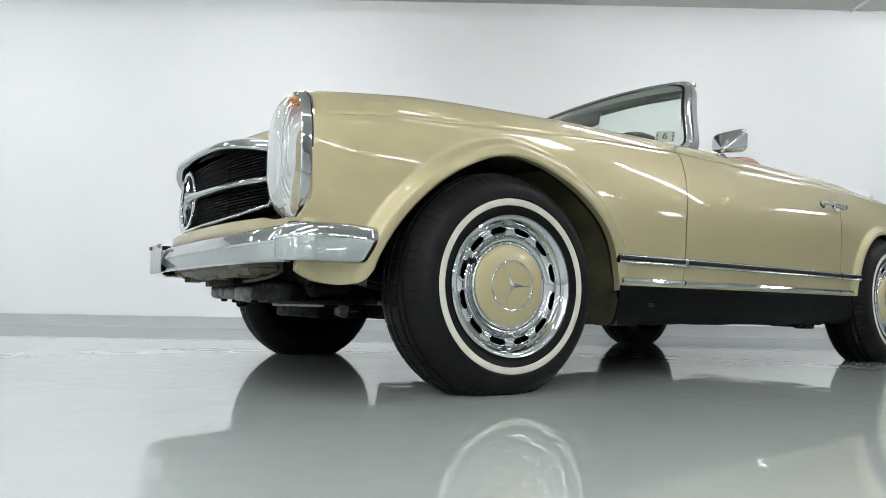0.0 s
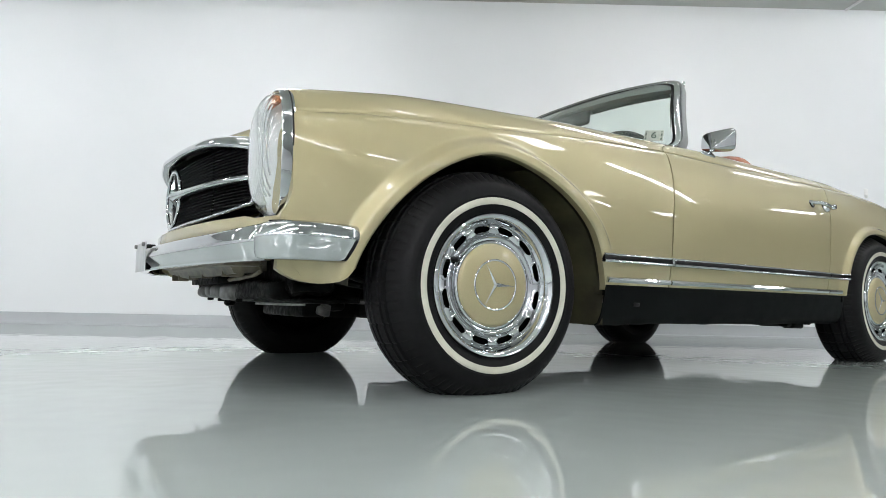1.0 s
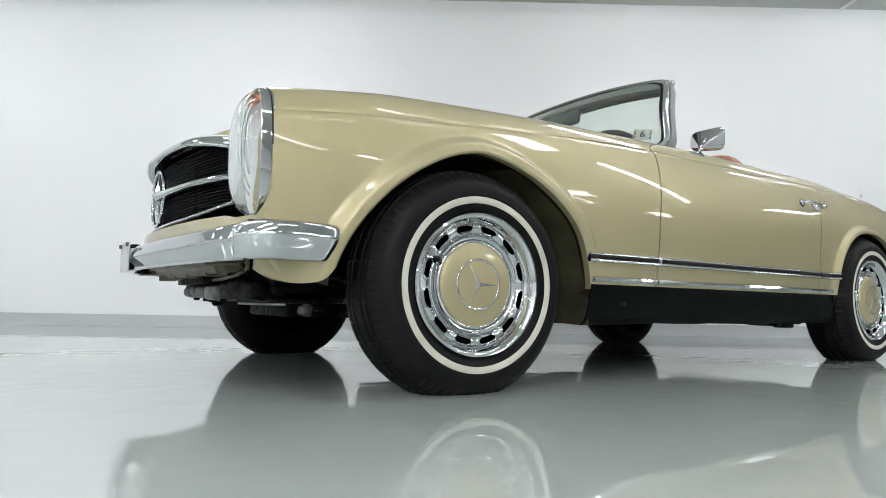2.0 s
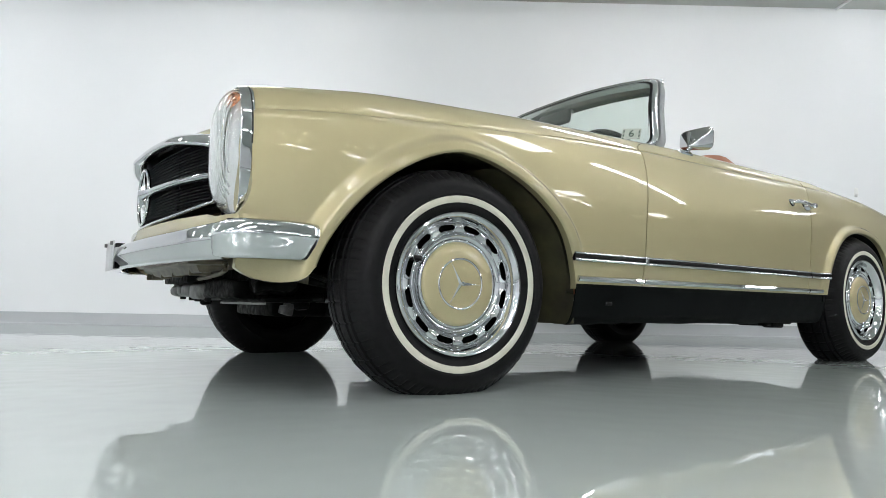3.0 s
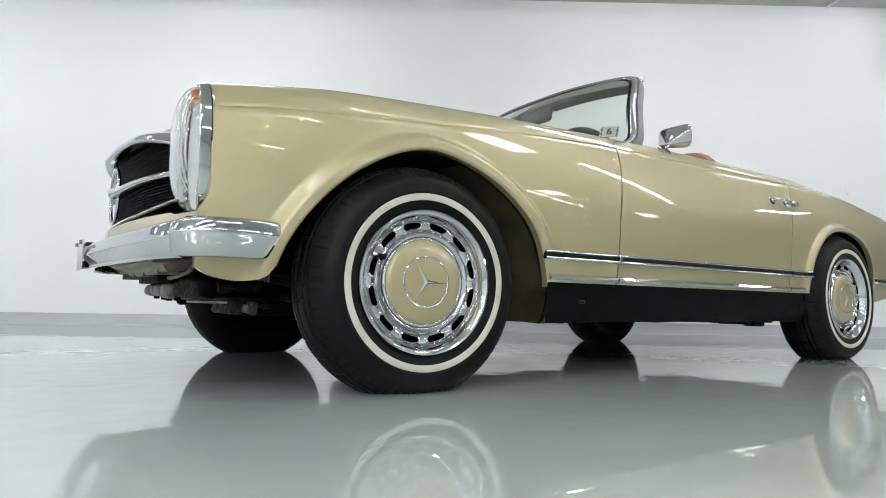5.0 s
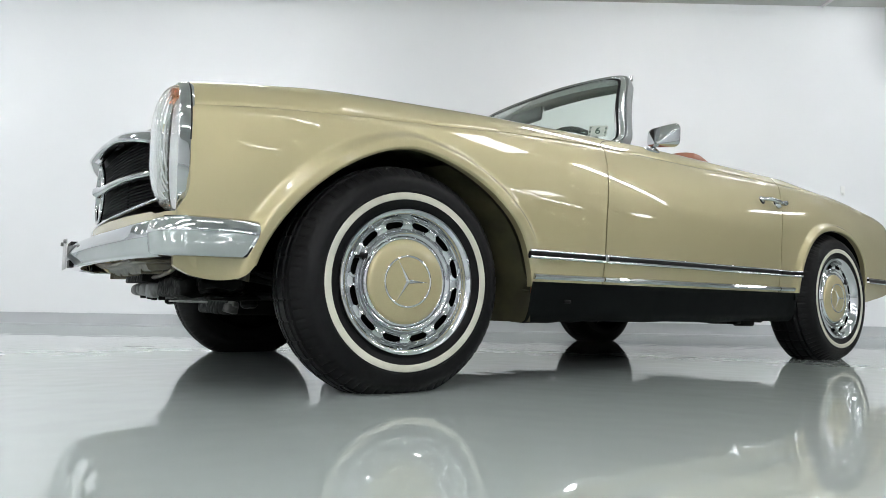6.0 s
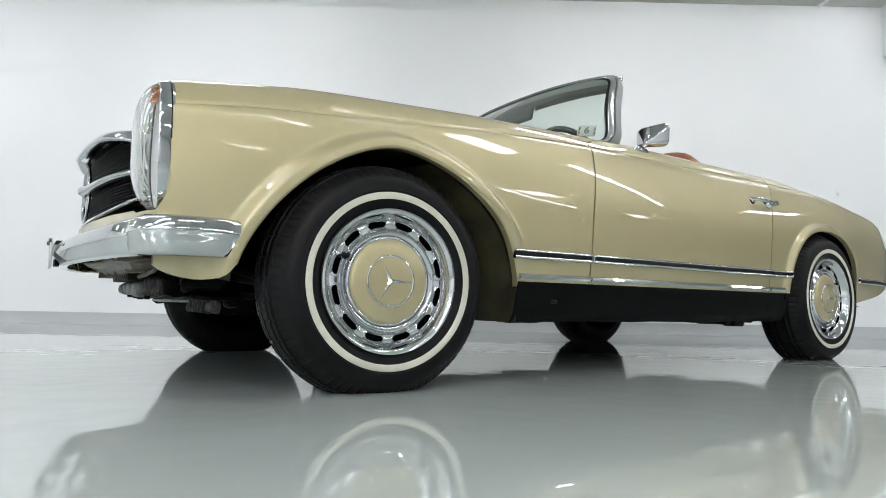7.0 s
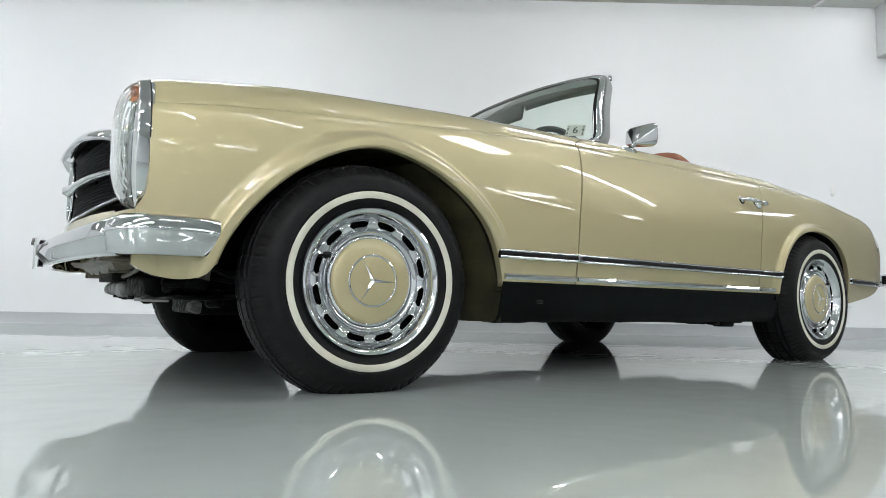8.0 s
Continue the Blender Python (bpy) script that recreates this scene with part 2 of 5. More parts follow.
def ceiling_light(m, h=0.62, tubes=(-0.028, 0.028)):
    lamp = thing("ceiling_light", "white batten ceiling lamp with lit fluorescent tubes", "ceiling lamp", "ceiling lamps")
    lamp.matrix_basis = m
    bm = bmesh.new()
    w = 0.055 if len(tubes) > 1 else 0.028
    box(bm, -h, h, -w, w, -0.055, -0.002, 0.006)
    part("housing", bm, ENAMEL, lamp)
    for y in tubes:
        part("tube", tube_path([(-h + 0.02, y, -0.075), (h - 0.02, y, -0.075)], 0.014, 12), TUBE, lamp, "lit white fluorescent tube")
    for x in (-h + 0.015, h - 0.015):
        bm = bmesh.new()
        box(bm, x - 0.008, x + 0.008, -w + 0.005, w - 0.005, -0.092, -0.054, 0.003)
        part("tube_holder", bm, PLASTIC, lamp)
    return lamp


def ceiling_panel(m, h, w):
    lamp = thing("ceiling_panel_light", "flat white ceiling lamp with a lit opal diffuser", "ceiling lamp", "ceiling panels")
    lamp.matrix_basis = m
    for x0, x1, y0, y1 in ((-h, h, -w, -w + 0.03), (-h, h, w - 0.03, w), (-h, -h + 0.03, -w + 0.03, w - 0.03), (h - 0.03, h, -w + 0.03, w - 0.03)):
        bm = bmesh.new()
        box(bm, x0, x1, y0, y1, -0.060, -0.002, 0.004)
        part("frame", bm, ENAMEL, lamp)
    bm = bmesh.new()
    box(bm, -h + 0.03, h - 0.03, -w + 0.03, w - 0.03, -0.048, -0.036, 0.003)
    part("diffuser", bm, DIFFUSER, lamp, "lit opal diffuser")


ceiling_panel(ROOM @ pose(1.91, -3.46, HIGH), 0.40, 0.22)
ceiling_panel(ROOM @ pose(7.70, -5.62, HIGH), 0.80, 0.42)
ceiling_panel(ROOM @ pose(15.9, -4.72, HIGH), 1.35, 0.34)
ceiling_panel(ROOM @ pose(7.95, -1.02, HIGH, 0, 0, -26), 0.26, 0.60)
first_lamp = None
# rows along the back wall: distance from it, centres
LAMP_ROWS = (
    # the batten at 1.75 is added to brighten the middle of the wall
    (-1.50, (-7.4, -4.4, -1.72, 1.75)),
    (-3.10, (-8.2, -2.97, 3.5, 4.73, 5.96, 7.19)),
    (-4.55, (-6.9, -5.67, -2.9, -1.67)),
    (-6.40, (6.93, 8.16, 9.39, 10.62, 11.85, 13.08)),
    (-7.75, (-7.6, -6.37, -3.6)),
    (-9.60, (-7.2, -5.97, -3.4)),
)
# rows along the car: its y, centres in its x
CAR_ROWS = (
    # this row is added to brighten the front wing
    (-2.59, (-3.05, -1.80)),
    (-3.95, (-7.2, -5.9, -4.0, -2.75, -1.50)),
    (-5.54, (-5.9, -4.65, -3.1)),
    # this row is added to even out the floor's brightness
    (-6.10, (1.35, 2.6)),
    (-7.10, (-3.9, -2.65)),
)
# short battens: y, x, half length, tubes
SHORT_ROWS = ((-0.80, 5.10, 0.62, (0.0,)), (-2.95, -0.05, 0.50, (0.0,)), (-6.10, -0.40, 0.42, (0.0,)))


def to_room(x, y):
    q = ROOM.inverted() @ Vector((x, y, 0))
    assert WEST + 0.7 < q.x < EAST - 0.7 and SOUTH + 0.7 < q.y < -0.7, (x, y, q)
    return Matrix.Translation((x, y, HIGH + FLOOR_Z))


spots = [ROOM @ pose(rx, ry, HIGH) for ry, centres in LAMP_ROWS for rx in centres]
spots += [to_room(x, y) for y, centres in CAR_ROWS for x in centres]
for mm in spots:
    if first_lamp is None:
        first_lamp = ceiling_light(mm)
    else:
        copy_thing(first_lamp, mm)
for y, x, h, tubes in SHORT_ROWS:
    ceiling_light(to_room(x, y), h, tubes)
ceiling_light(ROOM @ pose(0.72, -3.50, HIGH), 0.40, (0.0,))

# ---- the car: nose towards -x, wheels on z = 0, centre line y = 0 ----
car = thing("car", "gold vintage two-seat roadster with chrome trim and whitewall tyres, top down", "car")
AXLE = 0.306
FRONT_X, REAR_X = 0.0, 2.405

# lines of the body along its length (half widths and heights)
z_crease = spl((-0.60, 0.709), (-0.35, 0.737), (0, 0.761), (0.5, 0.799), (0.85, 0.815), (1.4, 0.820), (2.1, 0.826), (2.57, 0.815), (2.96, 0.788), (3.26, 0.760), (3.48, 0.712))
v_crease = spl((-0.60, 0.692), (-0.3, 0.726), (0.2, 0.748), (0.85, 0.748), (1.4, 0.748), (2.1, 0.745), (2.6, 0.735), (3.0, 0.708), (3.28, 0.684), (3.48, 0.640))
v_wide = spl((-0.60, 0.698), (-0.545, 0.708), (-0.4, 0.738), (0, 0.785), (0.5, 0.826), (1.1, 0.838), (1.6, 0.834), (2.1, 0.820), (2.6, 0.797), (3.0, 0.757), (3.28, 0.717), (3.48, 0.668))
z_crown = spl((-0.60, 0.774), (-0.5, 0.796), (-0.34, 0.823), (-0.19, 0.843), (0.127, 0.863), (0.458, 0.878), (0.92, 0.884), (1.2, 0.872), (2.1, 0.872), (2.57, 0.864), (2.96, 0.838), (3.26, 0.803), (3.48, 0.752))
v_crown = spl((-0.60, 0.635), (-0.3, 0.625), (0.4, 0.625), (0.9, 0.64), (1.2, 0.69), (2.1, 0.685), (2.4, 0.64), (3.0, 0.59), (3.48, 0.54))
Z_WIDE = 0.56
ARCH_F = (0.022, 0.296, 0.414, 0.376, 1.65, 0.431)
ARCH_R = (2.408, 0.325, 0.370, 0.302, 2.25, 0.370)
FLARE_F, FLARE_R, SHOULDER = 0.030, 0.021, 0.007
z_front_low = spl((-0.60, 0.345), (-0.56, 0.338), (-0.532, 0.317), (-0.502, 0.302), (-0.461, 0.296), (-0.435, 0.298), (-0.408, 0.311), (-0.400, 0.320), (-0.392, 0.332))
z_rear_low = spl((2.76, 0.290), (2.86, 0.292), (3.0, 0.307), (3.2, 0.333), (3.36, 0.367), (3.48, 0.412))
shear = spl((0.44, 0.0), (0.756, 0.080), (1.3, 0.11), (1.882, 0.135), (2.2, 0.075), (2.55, 0.0))
curl = spl((0.44, 0.0), (0.756, 0.20), (1.05, 0.13), (1.6, 0.0))


def arch_z(x, a):
    u = min(abs(x - a[0]) / (a[2] if x < a[0] else a[5]), 1.0)
    return a[1] + a[3] * (1 - u ** a[4]) ** (1 / a[4])


def arch_gap(x, z, a):
    """Distance outside the wheel opening."""
    w = a[2] if x < a[0] else a[5]
    X, Z = abs(x - a[0]) / w, max(z - a[1], 0) / a[3]
    F = (X ** a[4] + Z ** a[4]) ** (1 / a[4]) + 1e-9
    gx, gz = (X / F) ** (a[4] - 1) / w, (Z / F) ** (a[4] - 1) / a[3]
    return (F - 1) / (math.hypot(gx, gz) + 1e-9)


def flare(d):
    """Wheel arch flange: rolled edge, rounded shoulder, hollow where it meets the panel."""
    d = max(d, 0.0)
    if d < 0.008:
        return 0.78 + 0.22 * math.sin(math.pi / 2 * d / 0.008)
    if d < 0.024:
        return 1.0
    if d < 0.064:
        return (0.5 + 0.5 * math.cos(math.pi * (d - 0.024) / 0.040)) ** 1.15
    return 0.0


def low_z(u):
    if u <= ARCH_F[0] - ARCH_F[2]:
        return z_front_low(u)
    if u < ARCH_F[0] + ARCH_F[5]:
        return max(arch_z(u, ARCH_F), 0.332 if u < 0 else 0)
    if u <= ARCH_R[0] - ARCH_R[2]:
        return 0.322
    if u < ARCH_R[0] + ARCH_R[2]:
        return arch_z(u, ARCH_R)
    return z_rear_low(u)


def side_v(x, z):
    vw, vc, zc = v_wide(x), v_crease(x), z_crease(x)
    if z <= Z_WIDE:
        v = vw - 0.022 * ((Z_WIDE - z) / 0.24) ** 2
    else:
        v = vw - (vw - vc) * min((z - Z_WIDE) / (zc - Z_WIDE), 1.0) ** 2.2
        v -= SHOULDER * max(0.0, 1 - (zc - z) / 0.022) ** 2
    fade = min(max((z - 0.35) / 0.17, 0.0), 1.0) if x > 0.1 else 1.0
    v += FLARE_F * fade * fade * (3 - 2 * fade) * flare(arch_gap(x, z, ARCH_F)) * (1.0 if z < zc - 0.03 else max(0.0, (zc - z) / 0.03))
    v += FLARE_R * flare(1.45 * arch_gap(x, z, ARCH_R)) * (1.0 if z < zc - 0.03 else max(0.0, (zc - z) / 0.03))
    return v


def side_column(u, n_side=60, n_top=12, top=True, z_from=None):
    """Points (x, v, z) from the lower edge over the crease to the crown."""
    z0 = z_from if z_from is not None else low_z(u)
    k = shear(u) if 0.44 < u < 2.55 else 0.0
    zs = max(0.50, z0)
    lean = max(0.0, min((-0.42 - u) / 0.138, 1.0)) ** 1.5
    zc = z_crease(u)
    out = []
    for i in range(n_side + 1):
        r = i / n_side
        r = 0.62 * r ** 1.6 + 0.38 * (1 - (1 - r) ** 2.6)
        z = z0 + (zc - z0) * r
        x = u + k * (max(z - zs, 0) / (zc - zs)) ** 2 + lean * (0.008 * (0.73 - max(z, 0.43)) / 0.28 - 0.030 * min(max((0.530 - z) / 0.07, 0.0), 1.0) ** 2)
        out.append((x, side_v(x, z), z))
    if top:
        x = u + k
        va, za, vb, zb = v_crease(x) - SHOULDER, z_crease(x), v_crown(x), z_crown(x)
        out.append((x, va - 0.0042, za + 0.0002))
        va, za = va - 0.0034, za + 0.0042
        k2 = curl(u) if 0.44 < u < 1.6 else 0.0
        x0 = x
        for i in range(n_top + 1):
            t = i / n_top
            x = x0 + k2 * t ** 1.4
            vb, zb = v_crown(x), z_crown(x)
            c = (va - 0.44 * (va - vb), za + 0.80 * (zb - za))
            out.append((x, (1 - t) ** 2 * va + 2 * t * (1 - t) * c[0] + t * t * vb, (1 - t) ** 2 * za + 2 * t * (1 - t) * c[1] + t * t * zb))
    return out


def put(col, s):
    return [Vector((x, s * v, z)) for x, v, z in col]


def arch_stations(a, n=36):
    return [a[0] + (a[2] if 2 * i < n else a[5]) * math.sin(radians(-90 + 180 * i / n)) for i in range(n + 1)]


SIDES = ((-1, "near"), (1, "far"))
GAP_1, GAP_2 = 0.756, 1.882
fender_u = sorted(set([-0.546, -0.540, -0.53, -0.51, -0.49, -0.47, -0.455, -0.44, -0.425, -0.414, -0.407, -0.400, -0.395] + arch_stations(ARCH_F, 56)
                      + [0.455, 0.46, 0.47, 0.48, 0.495, 0.51, 0.53, 0.55, 0.575, 0.60, 0.625, 0.65, 0.675, 0.70, 0.73, GAP_1 - 0.0032]))
door_u = lin(GAP_1 + 0.0032, GAP_2 - 0.0028, 46)
quarter_u = sorted(set(lin(GAP_2 + 0.0028, 1.985, 7) + [1.995, 2.005, 2.014, 2.022, 2.029, 2.034] + arch_stations(ARCH_R, 48) + [2.781, 2.785, 2.789, 2.79, 2.80, 2.815, 2.83] + lin(2.85, 3.48, 24)))

for s, _ in SIDES:
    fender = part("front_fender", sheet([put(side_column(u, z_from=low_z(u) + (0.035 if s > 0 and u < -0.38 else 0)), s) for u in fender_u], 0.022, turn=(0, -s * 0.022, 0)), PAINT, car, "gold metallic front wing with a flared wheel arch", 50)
    door = part("door", sheet([put(side_column(u), s) for u in door_u], 0.016, turn=(0, -s * 0.016, 0)), PAINT, car, "gold metallic door, closed", 50)
    quarter = part("rear_fender", sheet([put(side_column(u), s) for u in quarter_u], 0.02, turn=(0, -s * 0.02, 0)), PAINT, car, "gold metallic rear wing with a flared wheel arch", 50)
    # dark inner skin behind the panel gaps
    for u in (GAP_1, GAP_2):
        rows = []
        for du in (-0.03, 0.03):
            rows.append([p - Vector((0, s * 0.018, 0)) for p in put(side_column(u + du, 20, 8), s)])
        part("door_jamb", sheet(rows, 0.0), BLACK_TRIM, car)

    # chrome strips along the side, split at the door
    runs = ((0.420, GAP_1 - 0.004, "front"), (GAP_1 + 0.003, GAP_2 - 0.004, "door"), (GAP_2 + 0.003, 2.034, "rear"), (2.783, 3.40, "tail"))
    for a, b, where in runs:
        owner = {"front": fender, "door": door}.get(where, quarter)
        for zc, hh, kind in ((0.407, 0.0130, "upper"), (0.3385, 0.0095, "lower")):
            if where == "tail" and kind == "lower":
                continue
            us = lin(a, b, max(4, int((b - a) / 0.05)))
            if kind == "lower" and where == "front":
                us = lin(a + 0.034, b, 7)
            if kind == "lower" and where == "rear":
                us = lin(a, b - 0.03, 4)
            path = []
            for u in us:
                x = u
                path.append(Vector((x, s * (side_v(x, zc) + 0.0005 ), zc)))
            if kind == "upper":
                for dz, mat, nm, prof in (
                        (0.0095, CHROME, "chrome_strip", [(0.004 + 0.0062 * math.cos(radians(g)), 0.0043 * math.sin(radians(g))) for g in range(0, 360, 30)]),
                        (0.0, BLACK_TRIM, "rubber_insert", [(-0.004, -0.0066), (0.0060, -0.0066), (0.0078, -0.003), (0.0078, 0.003), (0.0060, 0.0066), (-0.004, 0.0066)]),
                        (-0.0105, CHROME, "chrome_strip", [(0.004 + 0.0070 * math.cos(radians(g)), 0.0056 * math.sin(radians(g))) for g in range(0, 360, 30)])):
                    prof = [(a_ if s < 0 else -a_, b_) for a_, b_ in prof]
                    part(nm, sweep([p + Vector((0, 0, dz)) for p in path], prof), mat, owner, "" if mat is CHROME else "black middle band of the side strip")
                bm = bmesh.new()
                e = path[-1] if where == "front" else path[0]
                if where in ("front", "door"):
                    box(bm, e.x - 0.004, e.x + 0.006 if where == "door" else e.x + 0.001, min(e.y - s * 0.002, e.y + s * 0.0125), max(e.y - s * 0.002, e.y + s * 0.0125), zc - 0.0135, zc + 0.0135, 0.0015)
                    part("strip_end", bm, CHROME, owner)
            else:
                prof = [(-0.004, -hh), (0.006, -hh), (0.012, -hh * 0.2), (0.009, hh * 0.6), (0.003, hh), (-0.004, hh)]
                prof = [((p if s < 0 else -p), q) for p, q in prof]
                part("sill_strip", sweep(path, prof), CHROME, owner, "chrome sill strip")

    # black sill below the strips
    rows, under = [], []
    for x in lin(0.457, 2.06, 30):
        dip = 0.006 * noise.noise((x * 3.1, s, 0)) + 0.003 * noise.noise((x * 17.0, s, 4))
        sec = [(side_v(x if x > 0.46 else 0.46, 0.33) - 0.006, 0.329), (0.800, 0.318), (0.797, 0.300), (0.790, 0.265), (0.780, 0.228), (0.766, 0.202 + dip), (0.752, 0.194 + dip)]
        rows.append([Vector((x, s * v, z)) for v, z in sec])
        under.append([Vector((x, s * 0.752, 0.1945 + dip)), Vector((x, s * 0.70, 0.196 + dip)), Vector((x, s * 0.60, 0.214 + dip))])
    sill = part("sill_panel", sheet(rows, 0.004), ROCKER, car, "matt black sill panel under the doors", 60)
    part("sill_flange", sheet(under, 0.0), UNDERCOAT, car)
    bm = bmesh.new()
    box(bm, 0.60, 0.632, min(s * 0.775, s * 0.792), max(s * 0.775, s * 0.792), 0.256, 0.268, 0.003, None)
    part("jacking_plug", bm, BLACK_TRIM, sill, "black rubber jacking point plug")

# hood, front edge over the grille, cowl, rear deck
nose_x = spl((0.0, -0.664), (0.15, -0.659), (0.30, -0.642), (0.42, -0.615), (0.50, -0.589), (0.56, -0.565))
grille_top = spl((0.0, 0.703), (0.3, 0.696), (0.46, 0.668), (0.50, 0.658), (0.56, 0.640))


def nose(v):
    return nose_x(abs(v)) + (0.055 * min(v / 0.5, 1.1) if v > 0 else 0.0)


def top_panel(x0, x1, vfun, zfun, n=30, m=24):
    rows = []
    for i in range(n + 1):
        x = x0 + (x1 - x0) * i / n
        vb = vfun(x)
        rows.append([Vector((x, -vb + 2 * vb * j / m, zfun(x, abs(-1 + 2 * j / m)))) for j in range(m + 1)])
    return rows


hood_edge = spl((-0.60, 0.722), (-0.53, 0.740), (-0.3, 0.778), (0.0, 0.815), (0.4, 0.852), (0.93, 0.884))


def hood_z(x, t):
    return hood_edge(x) + 0.022 * (1 - t * t) + 0.010 * math.exp(-(t / 0.35) ** 4)


for s, _ in SIDES:      # inner slope of the wing beside the hood
    rows = []
    for x in lin(-0.562, 0.93, 36):
        a, za = v_crown(x), z_crown(x)
        rows.append([Vector((x, s * (a + (0.515 - a) * t), za + (hood_edge(x) - za) * t * t * (3 - 2 * t))) for t in lin(0, 1, 10)])
    part("wing_top", sheet(rows, 0.012), PAINT, car)
    rows = []           # cheek between lamp and grille
    for z in lin(0.455, 0.715, 8):
        rows.append([Vector((-0.545, s * 0.537, z)), Vector((-0.558, s * 0.535, z)), Vector((-0.560, s * 0.533, z)), Vector((-0.50, s * 0.530, z))])
    part("nose_cheek", sheet(rows, 0.0), BLACK_GLOSS, car, "black panel between lamp and grille")
    edge = side_column(-0.5445, 24, 8, z_from=0.40)
    bm = bmesh.new()
    loop = [Vector((max(min(x, -0.5405), -0.546), s * (v - 0.002), z - 0.0015)) for x, v, z in edge] + [Vector((-0.5405, s * 0.54, 0.755)), Vector((-0.5405, s * 0.54, 0.40))]
    face = bm.faces.new([bm.verts.new(p) for p in loop])
    bmesh.ops.solidify(bm, geom=[face], thickness=0.006)
    part("lamp_panel", bm, PAINT, car)


part("hood", sheet(top_panel(-0.53, 0.80, lambda x: 0.512, hood_z), 0.012), PAINT, car, "gold metallic engine hood with a low centre bulge", 50)
rows = []               # rolled front lip of the hood above the grille
for v in lin(-0.515, 0.515, 40):
    xf, t = nose(v), abs(v) / 0.515
    zt = hood_z(-0.53, t)
    zb = grille_top(abs(v)) + 0.0375
    xb = xf + 0.048
    rows.append([Vector((-0.53, v, zt)), Vector((-0.53 + (xb + 0.53) * 0.35, v, zt + (zb - zt) * 0.20)), Vector((-0.53 + (xb + 0.53) * 0.7, v, zt + (zb - zt) * 0.52)), Vector((xb + 0.003, v, zb + (zt - zb) * 0.10)), Vector((xb, v, zb)), Vector((xb + 0.004, v, zb - 0.010))])
part("hood_lip", sheet(rows, 0.01), PAINT, car, "rolled gold hood edge over the grille", 70)
part("cowl", sheet(top_panel(0.806, 1.02, lambda x: 0.60, lambda x, t: z_crown(x) - 0.004 + 0.03 * (1 - t * t)), 0.01), PAINT, car)
part("rear_deck", sheet(top_panel(2.20, 3.48, lambda x: v_crown(x) + 0.002, lambda x, t: z_crown(x) + 0.012 * (1 - t * t)), 0.012), PAINT, car, "gold metallic rear deck")
rows = []               # tail face
for z in lin(0.0, 1.0, 14):
    zz = 0.40 + (0.738 - 0.40) * z
    bul = 0.035 * math.sin(math.pi * z)
    rows.append([Vector((3.48 + bul * (1 - (v / 0.64) ** 2) + 0.02 * (1 - (v / 0.64) ** 2), v * (1 - 0.12 * z), zz)) for v in lin(-0.625, 0.625, 20)])
part("tail_panel", sheet(rows, 0.01), PAINT, car)

# front apron, wrapping round the corners under the bumper
plan = [(-0.526, 0.712), (-0.540, 0.710), (-0.552, 0.706), (-0.562, 0.698), (-0.572, 0.682), (-0.582, 0.655), (-0.594, 0.60), (-0.610, 0.50), (-0.630, 0.38), (-0.648, 0.25), (-0.660, 0.12), (-0.664, 0.0)]
apron_low = (0.314, 0.330, 0.346, 0.358, 0.370, 0.380, 0.388, 0.394, 0.398, 0.400, 0.402, 0.402)
for s, _ in SIDES:
    rows = []
    for (x, v), z0 in zip(plan, apron_low):
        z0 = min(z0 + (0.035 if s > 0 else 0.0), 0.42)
        top = 0.474 if v < 0.52 else 0.456
        back = nose_x(min(v, 0.5)) + 0.004 if v < 0.53 else x
        col = []
        for k in range(13):
            t = k / 12
            z = z0 + (top - z0) * t
            dx = 0.030 * (1 - t) ** 3 * (1 if v < 0.7 else 0.4)
            col.append(Vector((x + dx + (back - x) * max(0, (t - 0.6) / 0.4), s * v, z)))
        rows.append(col)
    part("front_apron", sheet(rows, 0.01), PAINT, car, "gold lower nose panel behind the bumper", 60)

# wheel houses and underbody
for s, _ in SIDES:
    for a, deep, inner in ((ARCH_F, 0.40, DULL_GOLD), (ARCH_R, 0.42, UNDERCOAT)):
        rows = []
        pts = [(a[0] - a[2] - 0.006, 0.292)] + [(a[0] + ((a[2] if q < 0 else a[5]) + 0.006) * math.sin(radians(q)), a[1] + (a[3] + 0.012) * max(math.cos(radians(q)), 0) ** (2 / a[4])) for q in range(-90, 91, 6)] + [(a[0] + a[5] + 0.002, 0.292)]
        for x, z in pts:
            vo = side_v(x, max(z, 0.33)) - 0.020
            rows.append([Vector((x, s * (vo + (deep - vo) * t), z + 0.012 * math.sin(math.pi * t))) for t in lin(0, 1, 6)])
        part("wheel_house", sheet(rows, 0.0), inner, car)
        fan = bmesh.new()
        vs = [fan.verts.new((x, s * deep, z)) for x, z in pts]
        fan.faces.new(vs)
        part("wheel_house_wall", fan, UNDERCOAT, car)
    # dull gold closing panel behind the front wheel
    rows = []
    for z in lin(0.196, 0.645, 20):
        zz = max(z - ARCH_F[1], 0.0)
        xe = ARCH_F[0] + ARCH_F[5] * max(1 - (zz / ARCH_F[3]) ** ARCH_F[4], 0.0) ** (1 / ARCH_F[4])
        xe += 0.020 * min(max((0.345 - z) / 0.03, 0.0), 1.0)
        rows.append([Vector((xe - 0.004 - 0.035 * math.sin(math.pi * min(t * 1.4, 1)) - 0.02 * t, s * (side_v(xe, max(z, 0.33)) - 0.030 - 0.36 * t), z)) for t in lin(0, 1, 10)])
    part("splash_panel", sheet(rows, 0.0), DULL_GOLD, car, "dull dark gold splash panel behind the front wheel", 50)
    part("seam_weld", tube_path([(0.290, s * 0.66, 0.50), (0.352, s * 0.66, 0.40), (0.372, s * 0.655, 0.31)], 0.005, 6), DULL_GOLD, car)

